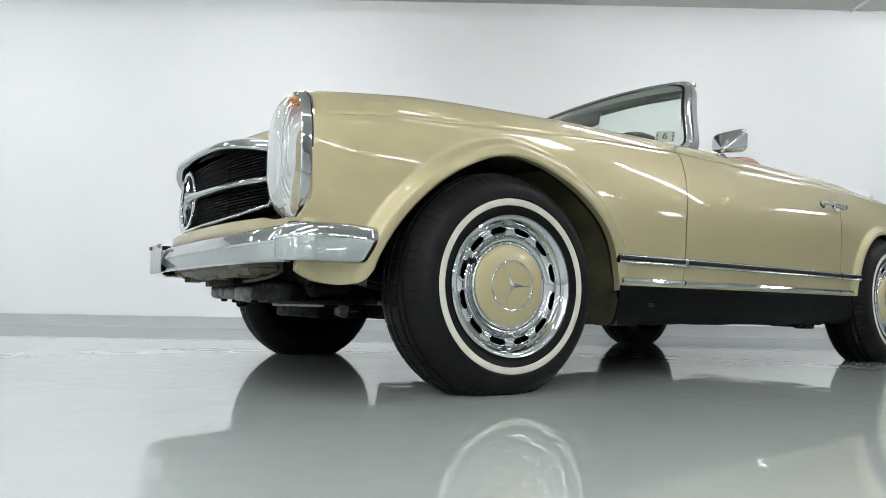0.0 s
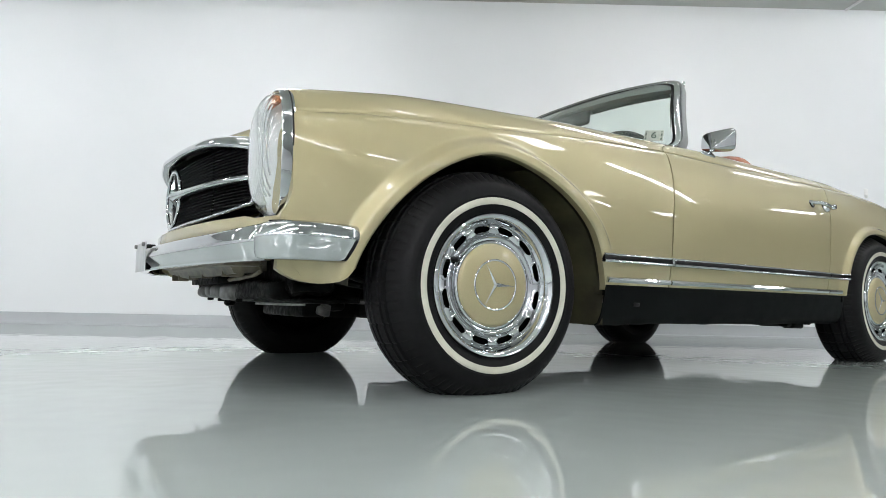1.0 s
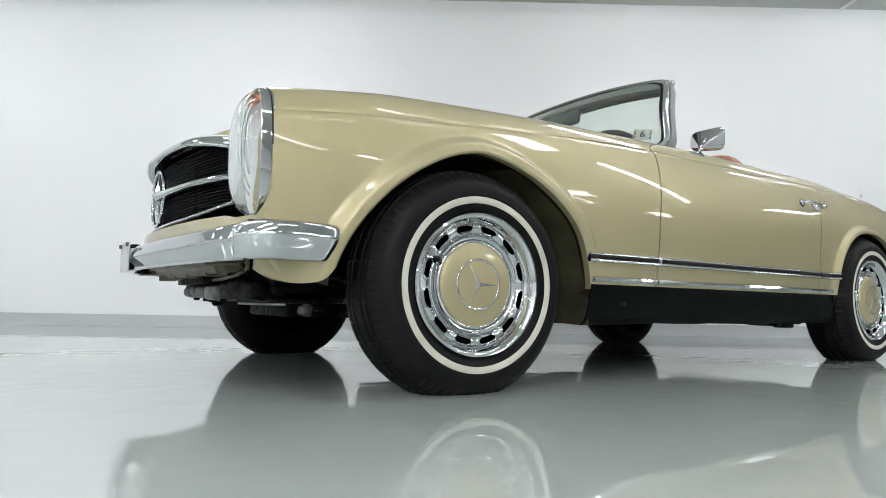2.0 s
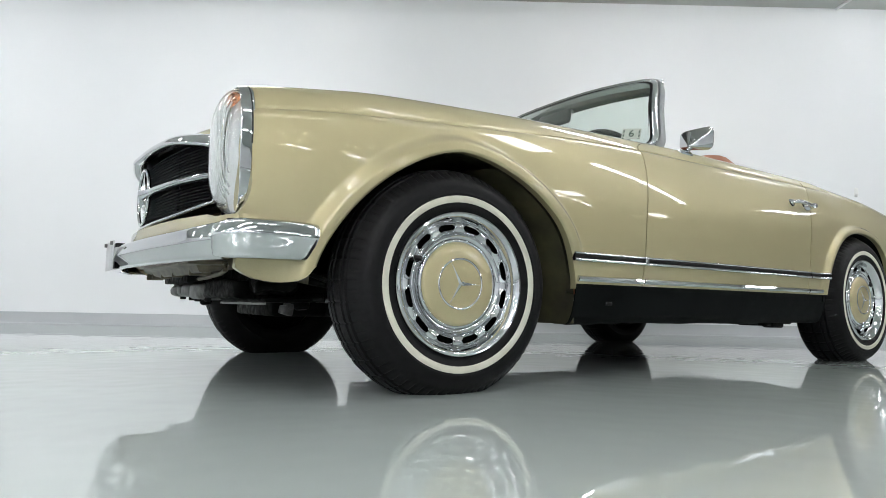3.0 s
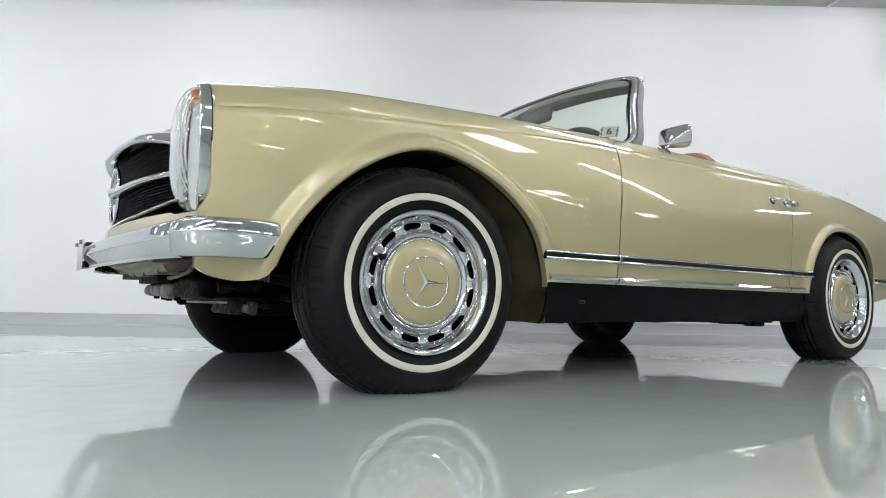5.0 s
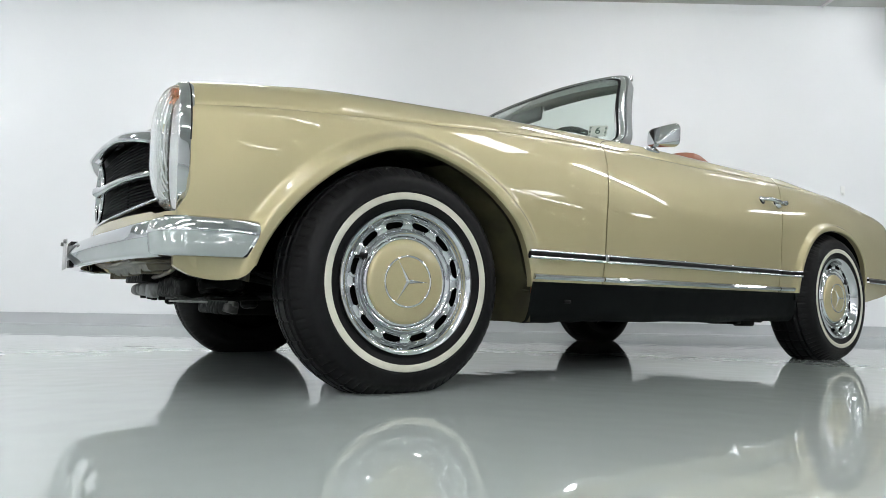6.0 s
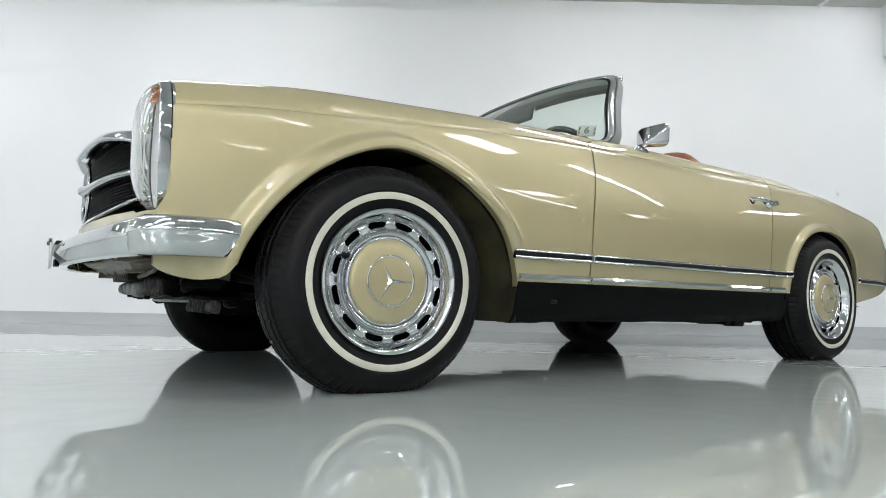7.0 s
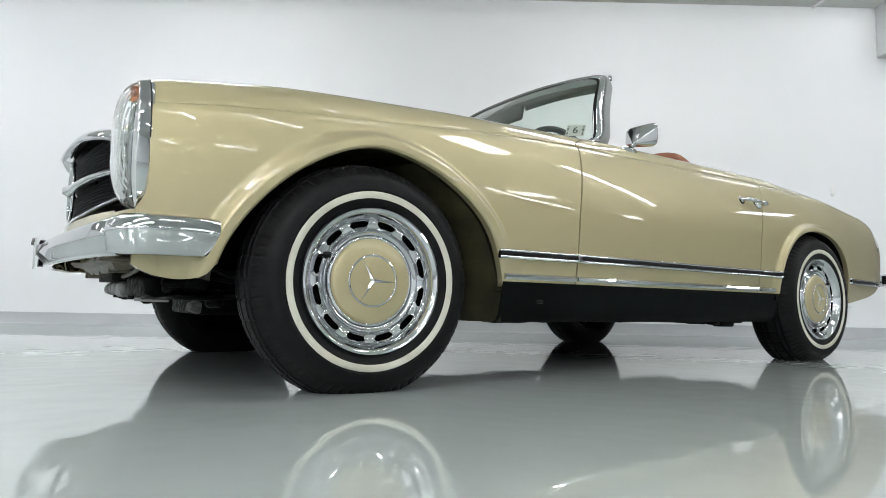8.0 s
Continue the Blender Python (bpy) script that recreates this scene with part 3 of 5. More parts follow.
bm = bmesh.new()
rows = []
for x in lin(-0.46, 3.02, 58):
    z = 0.215 + 0.02 * noise.noise((x * 2.3, 5, 0)) + (0.09 if x < 0.1 else 0) + (0.03 if x > 2.2 else 0)
    w = 0.52 if x < 0.46 or 2.0 < x < 2.78 else 0.70
    rows.append([Vector((x, v * w, z + 0.012 * noise.noise((x * 4, v * 3, 2)) + 0.03 * abs(v) ** 3)) for v in lin(-1, 1, 14)])
part("underbody", sheet(rows, 0.0), UNDERCOAT, car, "black underseal on the floor of the car")
bm = bmesh.new()
for x0, x1, y0, y1, z0, z1 in ((-0.46, -0.40, -0.52, 0.52, 0.28, 0.42), (-0.12, 0.10, -0.62, 0.62, 0.20, 0.28), (-0.30, 0.30, -0.20, 0.20, 0.20, 0.36), (-0.42, 0.42, -0.42, -0.34, 0.26, 0.36), (-0.42, 0.42, 0.34, 0.42, 0.26, 0.36)):
    box(bm, x0, x1, y0, y1, z0, z1, 0.012)
part("front_subframe", bm, UNDERCOAT, car, "black front crossmember and engine sump")
part("exhaust_pipe", tube_path([(0.3, -0.15, 0.25), (0.9, -0.22, 0.248), (1.6, -0.30, 0.25), (2.1, -0.34, 0.26), (3.0, -0.32, 0.30)], 0.026, 12), STEEL, car, "dull steel exhaust pipe")
for x0, x1, z0 in ((1.52, 1.60, 0.186), (1.66, 1.70, 0.182), (1.715, 1.80, 0.175), (1.83, 1.87, 0.190)):
    bm = bmesh.new()
    box(bm, x0, x1, -0.745, -0.69, z0, 0.215, 0.009)
    for q in bm.verts:
        q.co += Vector((0.006, 0.004, 0.005)) * noise.noise(q.co * 30)
    part("seam_bracket", bm, UNDERCOAT, car)
bm = bmesh.new()
box(bm, 1.50, 1.95, -0.42, -0.24, 0.20, 0.285, 0.03)
part("silencer", bm, UNDERCOAT, car)
part("rear_axle", tube_path([(REAR_X, -0.66, AXLE - 0.03), (REAR_X, -0.2, AXLE - 0.05), (REAR_X, 0.2, AXLE - 0.05), (REAR_X, 0.66, AXLE - 0.03)], 0.035, 12), UNDERCOAT, car)
for s, _ in SIDES:
    part("suspension_arm", tube_path([(-0.02, s * 0.70, 0.235), (0.0, s * 0.5, 0.225), (0.05, s * 0.25, 0.24)], 0.028, 10), UNDERCOAT, car)
    part("tie_rod", tube_path([(-0.16, s * 0.66, 0.25), (-0.19, s * 0.10, 0.262)], 0.011, 8), STEEL, car)
    part("anti_roll_bar", tube_path([(-0.05, s * 0.62, 0.26), (-0.30, s * 0.60, 0.30), (-0.36, s * 0.52, 0.315), (-0.37, s * 0.0, 0.315)], 0.012, 8), UNDERCOAT, car)
    bm = bmesh.new()
    revolve([(0.0, 0.0), (0.020, 0.0), (0.034, 0.012), (0.034, 0.045), (0.022, 0.055), (0.0, 0.055)], 16, bm)
    bmesh.ops.transform(bm, matrix=pose(-0.335, s * 0.52, 0.268, 78, 0, 20) @ Matrix.Diagonal((0.75, 0.75, 0.6, 1)), verts=bm.verts)
    part("rubber_mount", bm, UNDERCOAT, car)

# pressed steel tray, hoses and cooler under the nose
bm = bmesh.new()
rows = []
for v in lin(-0.34, 0.58, 23):
    d = 0.004 * noise.noise((v * 5, 3, 1))
    rise = 0.022 * max(0.0, (v - 0.20) / 0.38)
    rows.append([Vector((x, v, z + rise + d)) for x, z in ((-0.47, 0.336), (-0.545, 0.326), (-0.552, 0.329), (-0.560, 0.346), (-0.566, 0.350), (-0.602, 0.352), (-0.606, 0.357), (-0.600, 0.362), (-0.47, 0.370))])
vs = grid_faces(bm, rows, False, True)
bm.faces.new(vs[0])
bm.faces.new(list(reversed(vs[-1])))
tray = part("front_tray", bm, TINNED, car, "dusty pressed steel tray under the nose", 40)
for v in (-0.26, -0.05, 0.14, 0.33, 0.49):
    bm = bmesh.new()
    box(bm, -0.556, -0.50, v, v + 0.012, 0.322, 0.345, 0.003)
    part("stiffener", bm, TINNED, tray)
bm = bmesh.new()
box(bm, -0.60, -0.50, -0.40, -0.30, 0.349, 0.361, 0.004)
part("tray_end", bm, TINNED, tray)
part("drain_hose", tube_path([(-0.50, -0.30, 0.360), (-0.505, -0.385, 0.358), (-0.505, -0.408, 0.348), (-0.503, -0.395, 0.334), (-0.502, -0.35, 0.326), (-0.50, -0.22, 0.319), (-0.50, -0.06, 0.315), (-0.50, 0.10, 0.313)], 0.0065, 10), TINNED, car, "tan rubber hose looped under the nose")
bm = bmesh.new()
box(bm, -0.53, -0.44, -0.12, 0.24, 0.303, 0.327, 0.004)
part("tray_bracket", bm, UNDERCOAT, car)
cooler = None
for y0, y1, z0 in ((-0.150, -0.045, 0.250), (-0.038, 0.082, 0.256), (0.088, 0.160, 0.262), (0.165, 0.250, 0.259)):
    bm = bmesh.new()
    box(bm, -0.512, -0.435, y0, y1, z0, 0.303 - 0.03 * max(0, y0 - 0.1), 0.016)
    for q in bm.verts:
        q.co += Vector((0.003, 0.002, 0.004)) * noise.noise(q.co * 40)
    if cooler is None:
        cooler = part("oil_cooler", bm, STEEL, car, "bare dirty metal cooler block under the nose")
    else:
        part("cooler_lobe", bm, STEEL, cooler)
def lump(x0, x1, y0, y1, z0, z1, rough):
    """A bevelled casting with an uneven, lumpy skin."""
    bm = box(bmesh.new(), x0, x1, y0, y1, z0, z1, 0.010)
    bmesh.ops.subdivide_edges(bm, edges=[e for e in bm.edges if e.calc_length() > 0.03], cuts=4, use_grid_fill=True)
    for q in bm.verts:
        q.co += Vector((noise.noise(q.co * 23), noise.noise(q.co * 19 + Vector((3, 0, 0))), noise.noise(q.co * 27 + Vector((0, 7, 0))))) * rough
    return bm


cover = part("cooler_cover", lump(-0.500, -0.43, -0.46, -0.155, 0.256, 0.310, 0.012), UNDERCOAT, car, "black lumpy casting under the nose")
part("sump_edge", lump(-0.46, -0.36, -0.58, -0.44, 0.270, 0.300, 0.020), UNDERCOAT, cover)
part("guard_plate", lump(-0.44, -0.30, -0.55, 0.22, 0.247, 0.262, 0.004), UNDERCOAT, cover)
part("cover_edge", box(bmesh.new(), -0.508, -0.47, -0.64, -0.38, 0.2405, 0.2465, 0.002, Matrix.Translation((0, 0, 0))), STEEL, car, "bare steel edge strip")
for v, z in ((-0.145, 0.244), (-0.02, 0.243), (0.06, 0.246), (0.20, 0.249)):
    bm = bmesh.new()
    box(bm, -0.490, -0.474, v, v + 0.014, z, z + 0.016, 0.003)
    part("bolt", bm, UNDERCOAT, car)
part("brake_hose", tube_path([(-0.40, -0.52, 0.36), (-0.36, -0.60, 0.33), (-0.30, -0.66, 0.30), (-0.20, -0.68, 0.29), (-0.10, -0.67, 0.30)], 0.007, 8), UNDERCOAT, car)
part("coolant_hose", tube_path([(-0.46, -0.30, 0.30), (-0.40, -0.40, 0.275), (-0.36, -0.50, 0.262), (-0.28, -0.56, 0.262)], 0.014, 10), UNDERCOAT, car)
bm = bmesh.new()
box(bm, -0.03, 0.03, -0.016, 0.016, -0.016, 0.012, 0.007)
box(bm, -0.012, 0.022, -0.020, 0.014, 0.004, 0.022, 0.005)
bmesh.ops.transform(bm, matrix=pose(-0.400, -0.59, 0.228, 0, 14, 24) @ Matrix.Diagonal((0.6, 0.7, 0.8, 1)), verts=bm.verts)
part("bump_stop", bm, WORN, car, "worn grey bump stop bracket")

# ---- wheels ----
def tyre_mesh():
    wall = [(0.1876, 0.069), (0.1943, 0.079), (0.2029, 0.0855), (0.2158, 0.0890), (0.2177, 0.0896), (0.2364, 0.0910), (0.2383, 0.0915), (0.2416, 0.0930), (0.2440, 0.0920)]
    outer = wall + [(0.2510, 0.0922), (0.2630, 0.0900), (0.2730, 0.0848), (0.2825, 0.0762), (0.2905, 0.0655), (0.2970, 0.0560), (0.3020, 0.0495), (0.3065, 0.0440), (0.3090, 0.0405), (0.3030, 0.0385),
                    (0.3030, 0.0335), (0.3130, 0.0315), (0.3165, 0.0210), (0.3090, 0.0190), (0.3090, 0.0140), (0.3190, 0.0120), (0.3205, 0.0)]
    inner = wall + [(0.2530, 0.0922), (0.2700, 0.0905), (0.2850, 0.0850), (0.2995, 0.0790), (0.3100, 0.0710), (0.3165, 0.0640), (0.3200, 0.0570), (0.3220, 0.0420), (0.3160, 0.0400),
                    (0.3160, 0.0350), (0.3230, 0.0330), (0.3230, 0.0215), (0.3150, 0.0195), (0.3150, 0.0145), (0.3225, 0.0125)]
    prof = outer + [(r, -w * 1.30) for r, w in reversed(inner)]
    n = 432
    bm = bmesh.new()
    rows = []
    for i in range(n):
        a = 2 * math.pi * i / n
        ring = []
        for r, w in prof:
            cut = i % 6 == 0
            if cut and 0.288 < r < 0.3175 and abs(w) > 0.036:
                r -= 0.0032
            elif cut and r >= 0.3125 and (i // 6) % 2 == 0:
                r -= 0.003
            z = r * math.cos(a)
            x = r * math.sin(a)
            ww = w
            if z < -AXLE + 0.004:
                over = (-AXLE + 0.004) - z
                z = -AXLE + max(0.0, 0.004 - over * 0.4)
                ww = w * (1 + 0.10 * min(over / 0.02, 1))
            ring.append(Vector((x, -ww, z)))
        rows.append(ring)
    grid_faces(bm, rows, True, False)
    return bm


def slotted_disc(bm, r0, r1, w0, w1, slots=12):
    """Crowned ring with rounded slots that go through it, each with a raised lip."""
    n = 24
    rows, mid, hh = [], 0.1575, 0.0080
    for k in range(slots * n):
        a = 2 * math.pi * k / (slots * n)
        q = abs((k % n) - n / 2) / (n * 0.30)
        h = hh * (max(1 - q ** 5, 0)) ** 0.33 if q < 1 else 0.0
        near = max(0.0, 1 - max(q - 1, 0) / 0.35)
        rs = (r0, r0 + 0.0012, (r0 + mid - hh) / 2, mid - h - 0.0015, mid - h, mid + h, mid + h + 0.0015, (r1 + mid + hh) / 2, r1 - 0.0012, r1)
        row = []
        for c, rr in enumerate(rs):
            t = (rr - r0) / (r1 - r0)
            w = w0 + (w1 - w0) * t + 0.0060 * math.sin(math.pi * t) ** 0.8
            if c in (3, 6):
                w += 0.0022 * near
            row.append((rr, a, h, w))
        rows.append(row)
    vs = [[bm.verts.new((x * math.sin(a), -w, x * math.cos(a))) for x, a, h, w in row] for row in rows]
    back = [[bm.verts.new((x * math.sin(a), -w + 0.012, x * math.cos(a))) for x, a, h, w in row] for row in rows]
    N = len(vs)
    for i in range(N):
        j = (i + 1) % N
        hole = rows[i][4][2] > 0 or rows[j][4][2] > 0
        for c in range(9):
            if c == 4:
                if hole:
                    bm.faces.new((vs[i][4], vs[j][4], back[j][4], back[i][4]))
                    bm.faces.new((vs[j][5], vs[i][5], back[i][5], back[j][5]))
                continue
            bm.faces.new((vs[i][c], vs[j][c], vs[j][c + 1], vs[i][c + 1]))
    loose = [v for v in bm.verts if not v.link_faces]
    bmesh.ops.delete(bm, geom=loose, context="VERTS")
    bmesh.ops.remove_doubles(bm, verts=bm.verts, dist=1e-6)
    return bm


def star_emblem(r_ring, tube, out, spokes=3, turn=0.0, depth=0.004):
    """A plain ring with three tapered ridged bars."""
    bm = bmesh.new()
    revolve([(r_ring + tube * math.cos(radians(q)), out + tube * 0.8 * math.sin(radians(q))) for q in range(0, 360, 30)], 64, bm, True)
    for k in range(spokes):
        a = radians(turn + 360 / spokes * k)
        d, e = Vector((math.sin(a), 0, math.cos(a))), Vector((math.cos(a), 0, -math.sin(a)))
        w = r_ring * 0.135
        c = Vector((0, -out - depth, 0))
        base = Vector((0, -out + 0.001, 0))
        tip = d * (r_ring * 0.99) + Vector((0, -out, 0))
        p = [bm.verts.new(c), bm.verts.new(base + e * w + d * w * 0.55), bm.verts.new(tip), bm.verts.new(base - e * w + d * w * 0.55), bm.verts.new(base)]
        for q in ((0, 1, 2), (0, 2, 3), (1, 4, 2), (2, 4, 3), (0, 3, 4), (0, 4, 1)):
            bm.faces.new([p[i] for i in q])
    return bm


def build_wheel(x, y):
    """The wheel's middle plane is its local y = 0, its face looks to -y."""
    O = 0.743
    bm = bmesh.new()
    revolve([(r, w - O) for r, w in ((0.1990, 0.812), (0.2015, 0.820), (0.2010, 0.828), (0.1975, 0.8325), (0.1925, 0.8335), (0.1880, 0.8310), (0.1835, 0.8240), (0.1790, 0.8150), (0.1755, 0.8080), (0.1725, 0.8050))], 128, bm)
    slotted_disc(bm, 0.1425, 0.1725, 0.8020 - O, 0.8050 - O)
    revolve([(r, w - O) for r, w in ((0.1425, 0.8020), (0.1405, 0.8035), (0.1390, 0.8075), (0.1370, 0.8095), (0.1345, 0.8092), (0.1320, 0.8065), (0.1290, 0.8050), (0.1260, 0.8045))], 128, bm)
    bmesh.ops.remove_doubles(bm, verts=bm.verts, dist=1e-5)
    wheel = part("wheel", bm, CHROME, car, "chromed slotted wheel", 30)
    wheel.matrix_basis = pose(x, y, AXLE, 0, 0, -4)
    part("tyre", tyre_mesh(), RUBBER, wheel, "black rubber tyre with ribbed tread", 40)
    bm = bmesh.new()
    revolve([(0.2270, 0.0880), (0.2278, 0.0905), (0.2300, 0.0914), (0.2440, 0.0921), (0.2465, 0.0915), (0.2475, 0.0890)], 160, bm)
    part("whitewall", bm, WHITE_RUBBER, wheel, "cream whitewall band", 60)
    bm = bmesh.new()
    revolve([(0.1300, 0.0600), (0.1262, 0.0615), (0.1245, 0.0680), (0.1215, 0.0712), (0.1175, 0.0718), (0.1160, 0.0705)], 96, bm)
    part("hubcap_ring", bm, CHROME, wheel, "", 60)
    dome = [(0.1165, 0.0690), (0.1158, 0.0712), (0.1135, 0.0725)] + [(0.1135 * math.cos(radians(q)), 0.0725 + 0.0135 * math.sin(radians(q))) for q in range(6, 91, 6)]
    bm = bmesh.new()
    revolve(dome, 96, bm)
    part("hubcap", bm, PAINT, wheel, "gold painted domed hubcap", 60)
    part("emblem", star_emblem(0.0690, 0.0030, 0.0836, 3, -28, 0.0080), CHROME, wheel, "raised chrome three-armed ring emblem", 20)
    bm = bmesh.new()
    revolve([(0.0, 0.030), (0.199, 0.030), (0.199, 0.066), (0.196, 0.066), (0.196, 0.034)], 64, bm)
    part("rim_barrel", bm, UNDERCOAT, wheel, "dark wheel barrel behind the slots")
    bm = tube_path([(-0.150, -0.050, 0.066), (-0.136, -0.062, 0.066), (-0.118, -0.070, 0.064)], 0.0075, 10)
    part("valve_cap", bm, RUBBER, wheel, "black valve stem and cap")
    for ob in [wheel] + list(wheel.children):       # whitewall and rim scaled, hubcap set in, to fit the camera's view
        for v in ob.data.vertices:
            k = 1.0 if ob.name.startswith("tyre") else 0.957 if ob.name.startswith("whitewall") else 0.972
            v.co.x, v.co.z = v.co.x * k, v.co.z * k
            if ob.name.startswith(("hubcap", "emblem")):
                v.co.y += 0.005
    return wheel


wheel = build_wheel(FRONT_X, -0.743)
for m in (pose(REAR_X, -0.737, AXLE, 0, 118, 0), pose(FRONT_X + 0.035, 0.743, AXLE, 0, 0, 180), pose(REAR_X, 0.743, AXLE, 0, 0, 180)):
    w2 = copy_thing(wheel, m)
    if abs(m.translation.y + 0.737) < 1e-3:
        for c in w2.children:
            if c.name.startswith("tyre"):
                c.matrix_basis = pose(0, 0, 0, 0, -118, 0)

# ---- head lamps ----
LAMP_Z, LAMP_Y = 0.617, 0.622


def lamp_outline(k, n=112):
    """Upright outline (outward offset, z): arched top, squarer foot with a sharp inner corner; k scales it."""
    out = []
    for i in range(n):
        a = 2 * math.pi * i / n
        c, d = math.cos(a), math.sin(a)
        e = 2.35 if d > 0 else (2.3 if c > 0 else 4.2)
        f = (abs(c) ** e + abs(d) ** e) ** (-1 / e)
        v = f * c * (0.085 if c > 0 else 0.083) * k
        z = f * d * (0.168 if d > 0 else 0.163) * k
        out.append((v, LAMP_Z + z))
    return out


def lamp_rim(z):
    """The rim's x: the foot of the lamp leans back."""
    return -0.564 + 0.013 * (max(0.0, LAMP_Z - z) / 0.155) ** 2 + 0.004 * (max(0.0, z - 0.70) / 0.085) ** 2


for s, _ in SIDES:
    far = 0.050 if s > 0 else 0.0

    def ring(k, dx):
        return [Vector((lamp_rim(z) * 1.0 + dx + far, s * (LAMP_Y + v), z)) for v, z in lamp_outline(k)]

    def dome(k, depth, qs):
        return [ring(k * (0.06 + 0.94 * math.cos(radians(q)) ** 0.62), -depth * math.sin(radians(q))) for q in qs]
    bm = bmesh.new()
    rows = [ring(k, dx) for k, dx in ((0.985, 0.027), (0.998, 0.022), (1.003, 0.0195), (1.005, 0.017), (1.0035, 0.0145), (0.999, 0.010), (0.993, 0.005), (0.986, 0.0), (0.980, -0.004), (0.973, -0.0062), (0.964, -0.0070), (0.956, -0.0055), (0.951, -0.0020), (0.948, 0.002), (0.946, 0.010))]
    grid_faces(bm, rows, False, True)
    lamp = part("head_lamp", bm, CHROME, car, "chrome bezel of a tall upright head lamp", 60)
    bm = bmesh.new()
    vs = grid_faces(bm, [ring(0.945, 0.010), ring(0.944, 0.0)] + dome(0.942, 0.051, range(4, 89, 6)), False, True)
    bm.faces.new(vs[-1])
    vi = grid_faces(bm, [ring(0.915, 0.010), ring(0.914, 0.0)] + dome(0.912, 0.0485, range(4, 89, 6)), False, True)
    bm.faces.new(vi[-1])
    grid_faces(bm, [[v.co.copy() for v in vs[0]], [v.co.copy() for v in vi[0]]], False, True)
    bmesh.ops.remove_doubles(bm, verts=bm.verts, dist=1e-6)
    glass = part("lamp_glass", bm, LENS, lamp, "clear outer lamp glass", 60)
    glass.visible_shadow = False
    bm = bmesh.new()
    vs = grid_faces(bm, [ring(k, dx) for k, dx in ((0.944, 0.006), (0.90, 0.010), (0.80, 0.015), (0.60, 0.019), (0.35, 0.021), (0.05, 0.022))], False, True)
    bm.faces.new(vs[-1])
    part("reflector", bm, REFLECTOR, lamp, "silver lamp reflector", 60)
    for k in range(15):      # upright ribs on the inside of the glass
        v = -0.070 + 0.0100 * k
        path = []
        for i in range(17):
            z = 0.488 + (0.742 - 0.488) * i / 16
            a, b = abs(v) / 0.083, abs(z - LAMP_Z) / (0.170 if z > LAMP_Z else 0.155)
            e = 2.35 if z > LAMP_Z else (2.3 if v > 0 else 4.2)
            r = (a ** e + b ** e) ** (1 / e) / 0.912
            if r < 0.93:
                q = math.acos(min(1.0, max(0.0, (r - 0.06) / 0.94)) ** (1 / 0.62))
                path.append(Vector((lamp_rim(z) - 0.0455 * math.sin(q) + far, s * (LAMP_Y + v), z)))
        if len(path) > 3:
            rib = part("lens_rib", sweep(path, disc_profile(0.0046, 10, 0.0022), up=Vector((0, 1, 0))), FLUTES, lamp)
            rib.visible_shadow = False
    bm = bmesh.new()
    box(bm, -0.586 + far, -0.560 + far, s * (LAMP_Y + 0.004) - 0.040, s * (LAMP_Y + 0.004) + 0.040, 0.736, 0.757, 0.009)
    part("turn_signal", bm, AMBER, lamp, "amber turn signal lens")
    bm = bmesh.new()         # beak of the bezel at the foot, and the dark joint at the crown
    box(bm, -0.566 + far, -0.548 + far, s * 0.572 - 0.030, s * 0.572 + 0.030, 0.4525, 0.4590, 0.0025)
    part("bezel_beak", bm, CHROME, lamp)
    part("lamp_joint", tube_path([Vector((-0.5435 + far, p.y, p.z)) for p in ring(1.004, 0.0)[1:56]], 0.0018, 6, up=Vector((1, 0, 0))), BLACK_TRIM, lamp)

# ---- grille ----
grille_low = spl((0.0, 0.484), (0.3, 0.490), (0.46, 0.504), (0.50, 0.510))
rows = []
for v in lin(-0.532, 0.532, 26):
    xb = nose(v)
    gt, gl = grille_top(abs(v)), grille_low(abs(v))
    rows.append([Vector((xb + 0.012, v, gl - 0.006)), Vector((xb + 0.075, v, gl - 0.010)), Vector((xb + 0.078, v, gt + 0.004)), Vector((xb + 0.010, v, gt + 0.002))])
bm = sheet(rows, 0.0)
for end in (rows[0], rows[-1]):
    bm.faces.new([bm.verts.new(q) for q in end])
grille = part("grille", bm, BLACK_GLOSS, car, "black grille with thin horizontal fins")
for k in range(22):
    z = 0.496 + 0.0088 * k
    if abs(z - 0.583) < 0.011:
        continue
    path = [(nose(v) + 0.046, v, z) for v in lin(-0.520, 0.520, 24)]
    part("fin", sweep(path, [(-0.022, -0.001), (0.022, -0.001), (0.022, 0.001), (-0.022, 0.001)]), BLACK_GLOSS, grille)
for v in (-0.30, 0.30):
    part("fin_stay", tube_path([(nose(v) + 0.036, v, 0.488), (nose(v) + 0.036, v, 0.680)], 0.004, 8, up=Vector((1, 0, 0))), BLACK_GLOSS, grille)
# bright surround: broad above, thin below, rounded at the ends
path = []
for v in lin(-0.545, 0.545, 36):
    path.append(Vector((nose(v) - 0.004, v, grille_top(abs(v)) + 0.008)))
prof = [(-a, b) for a, b in ((-0.020, -0.012), (0.010, -0.0135), (0.0155, -0.012), (0.0175, -0.008), (0.0165, -0.002), (0.0125, 0.005), (0.006, 0.0115), (-0.003, 0.0170), (-0.014, 0.0220), (-0.027, 0.0260), (-0.042, 0.0285), (-0.050, 0.0285), (-0.052, 0.022))]
part("grille_top_trim", sweep(path, prof), CHROME, grille, "broad chrome moulding over the grille", 60)
path = [Vector((nose(v) + 0.010, v, grille_low(abs(v)) - 0.004)) for v in lin(-0.500, 0.500, 30)]
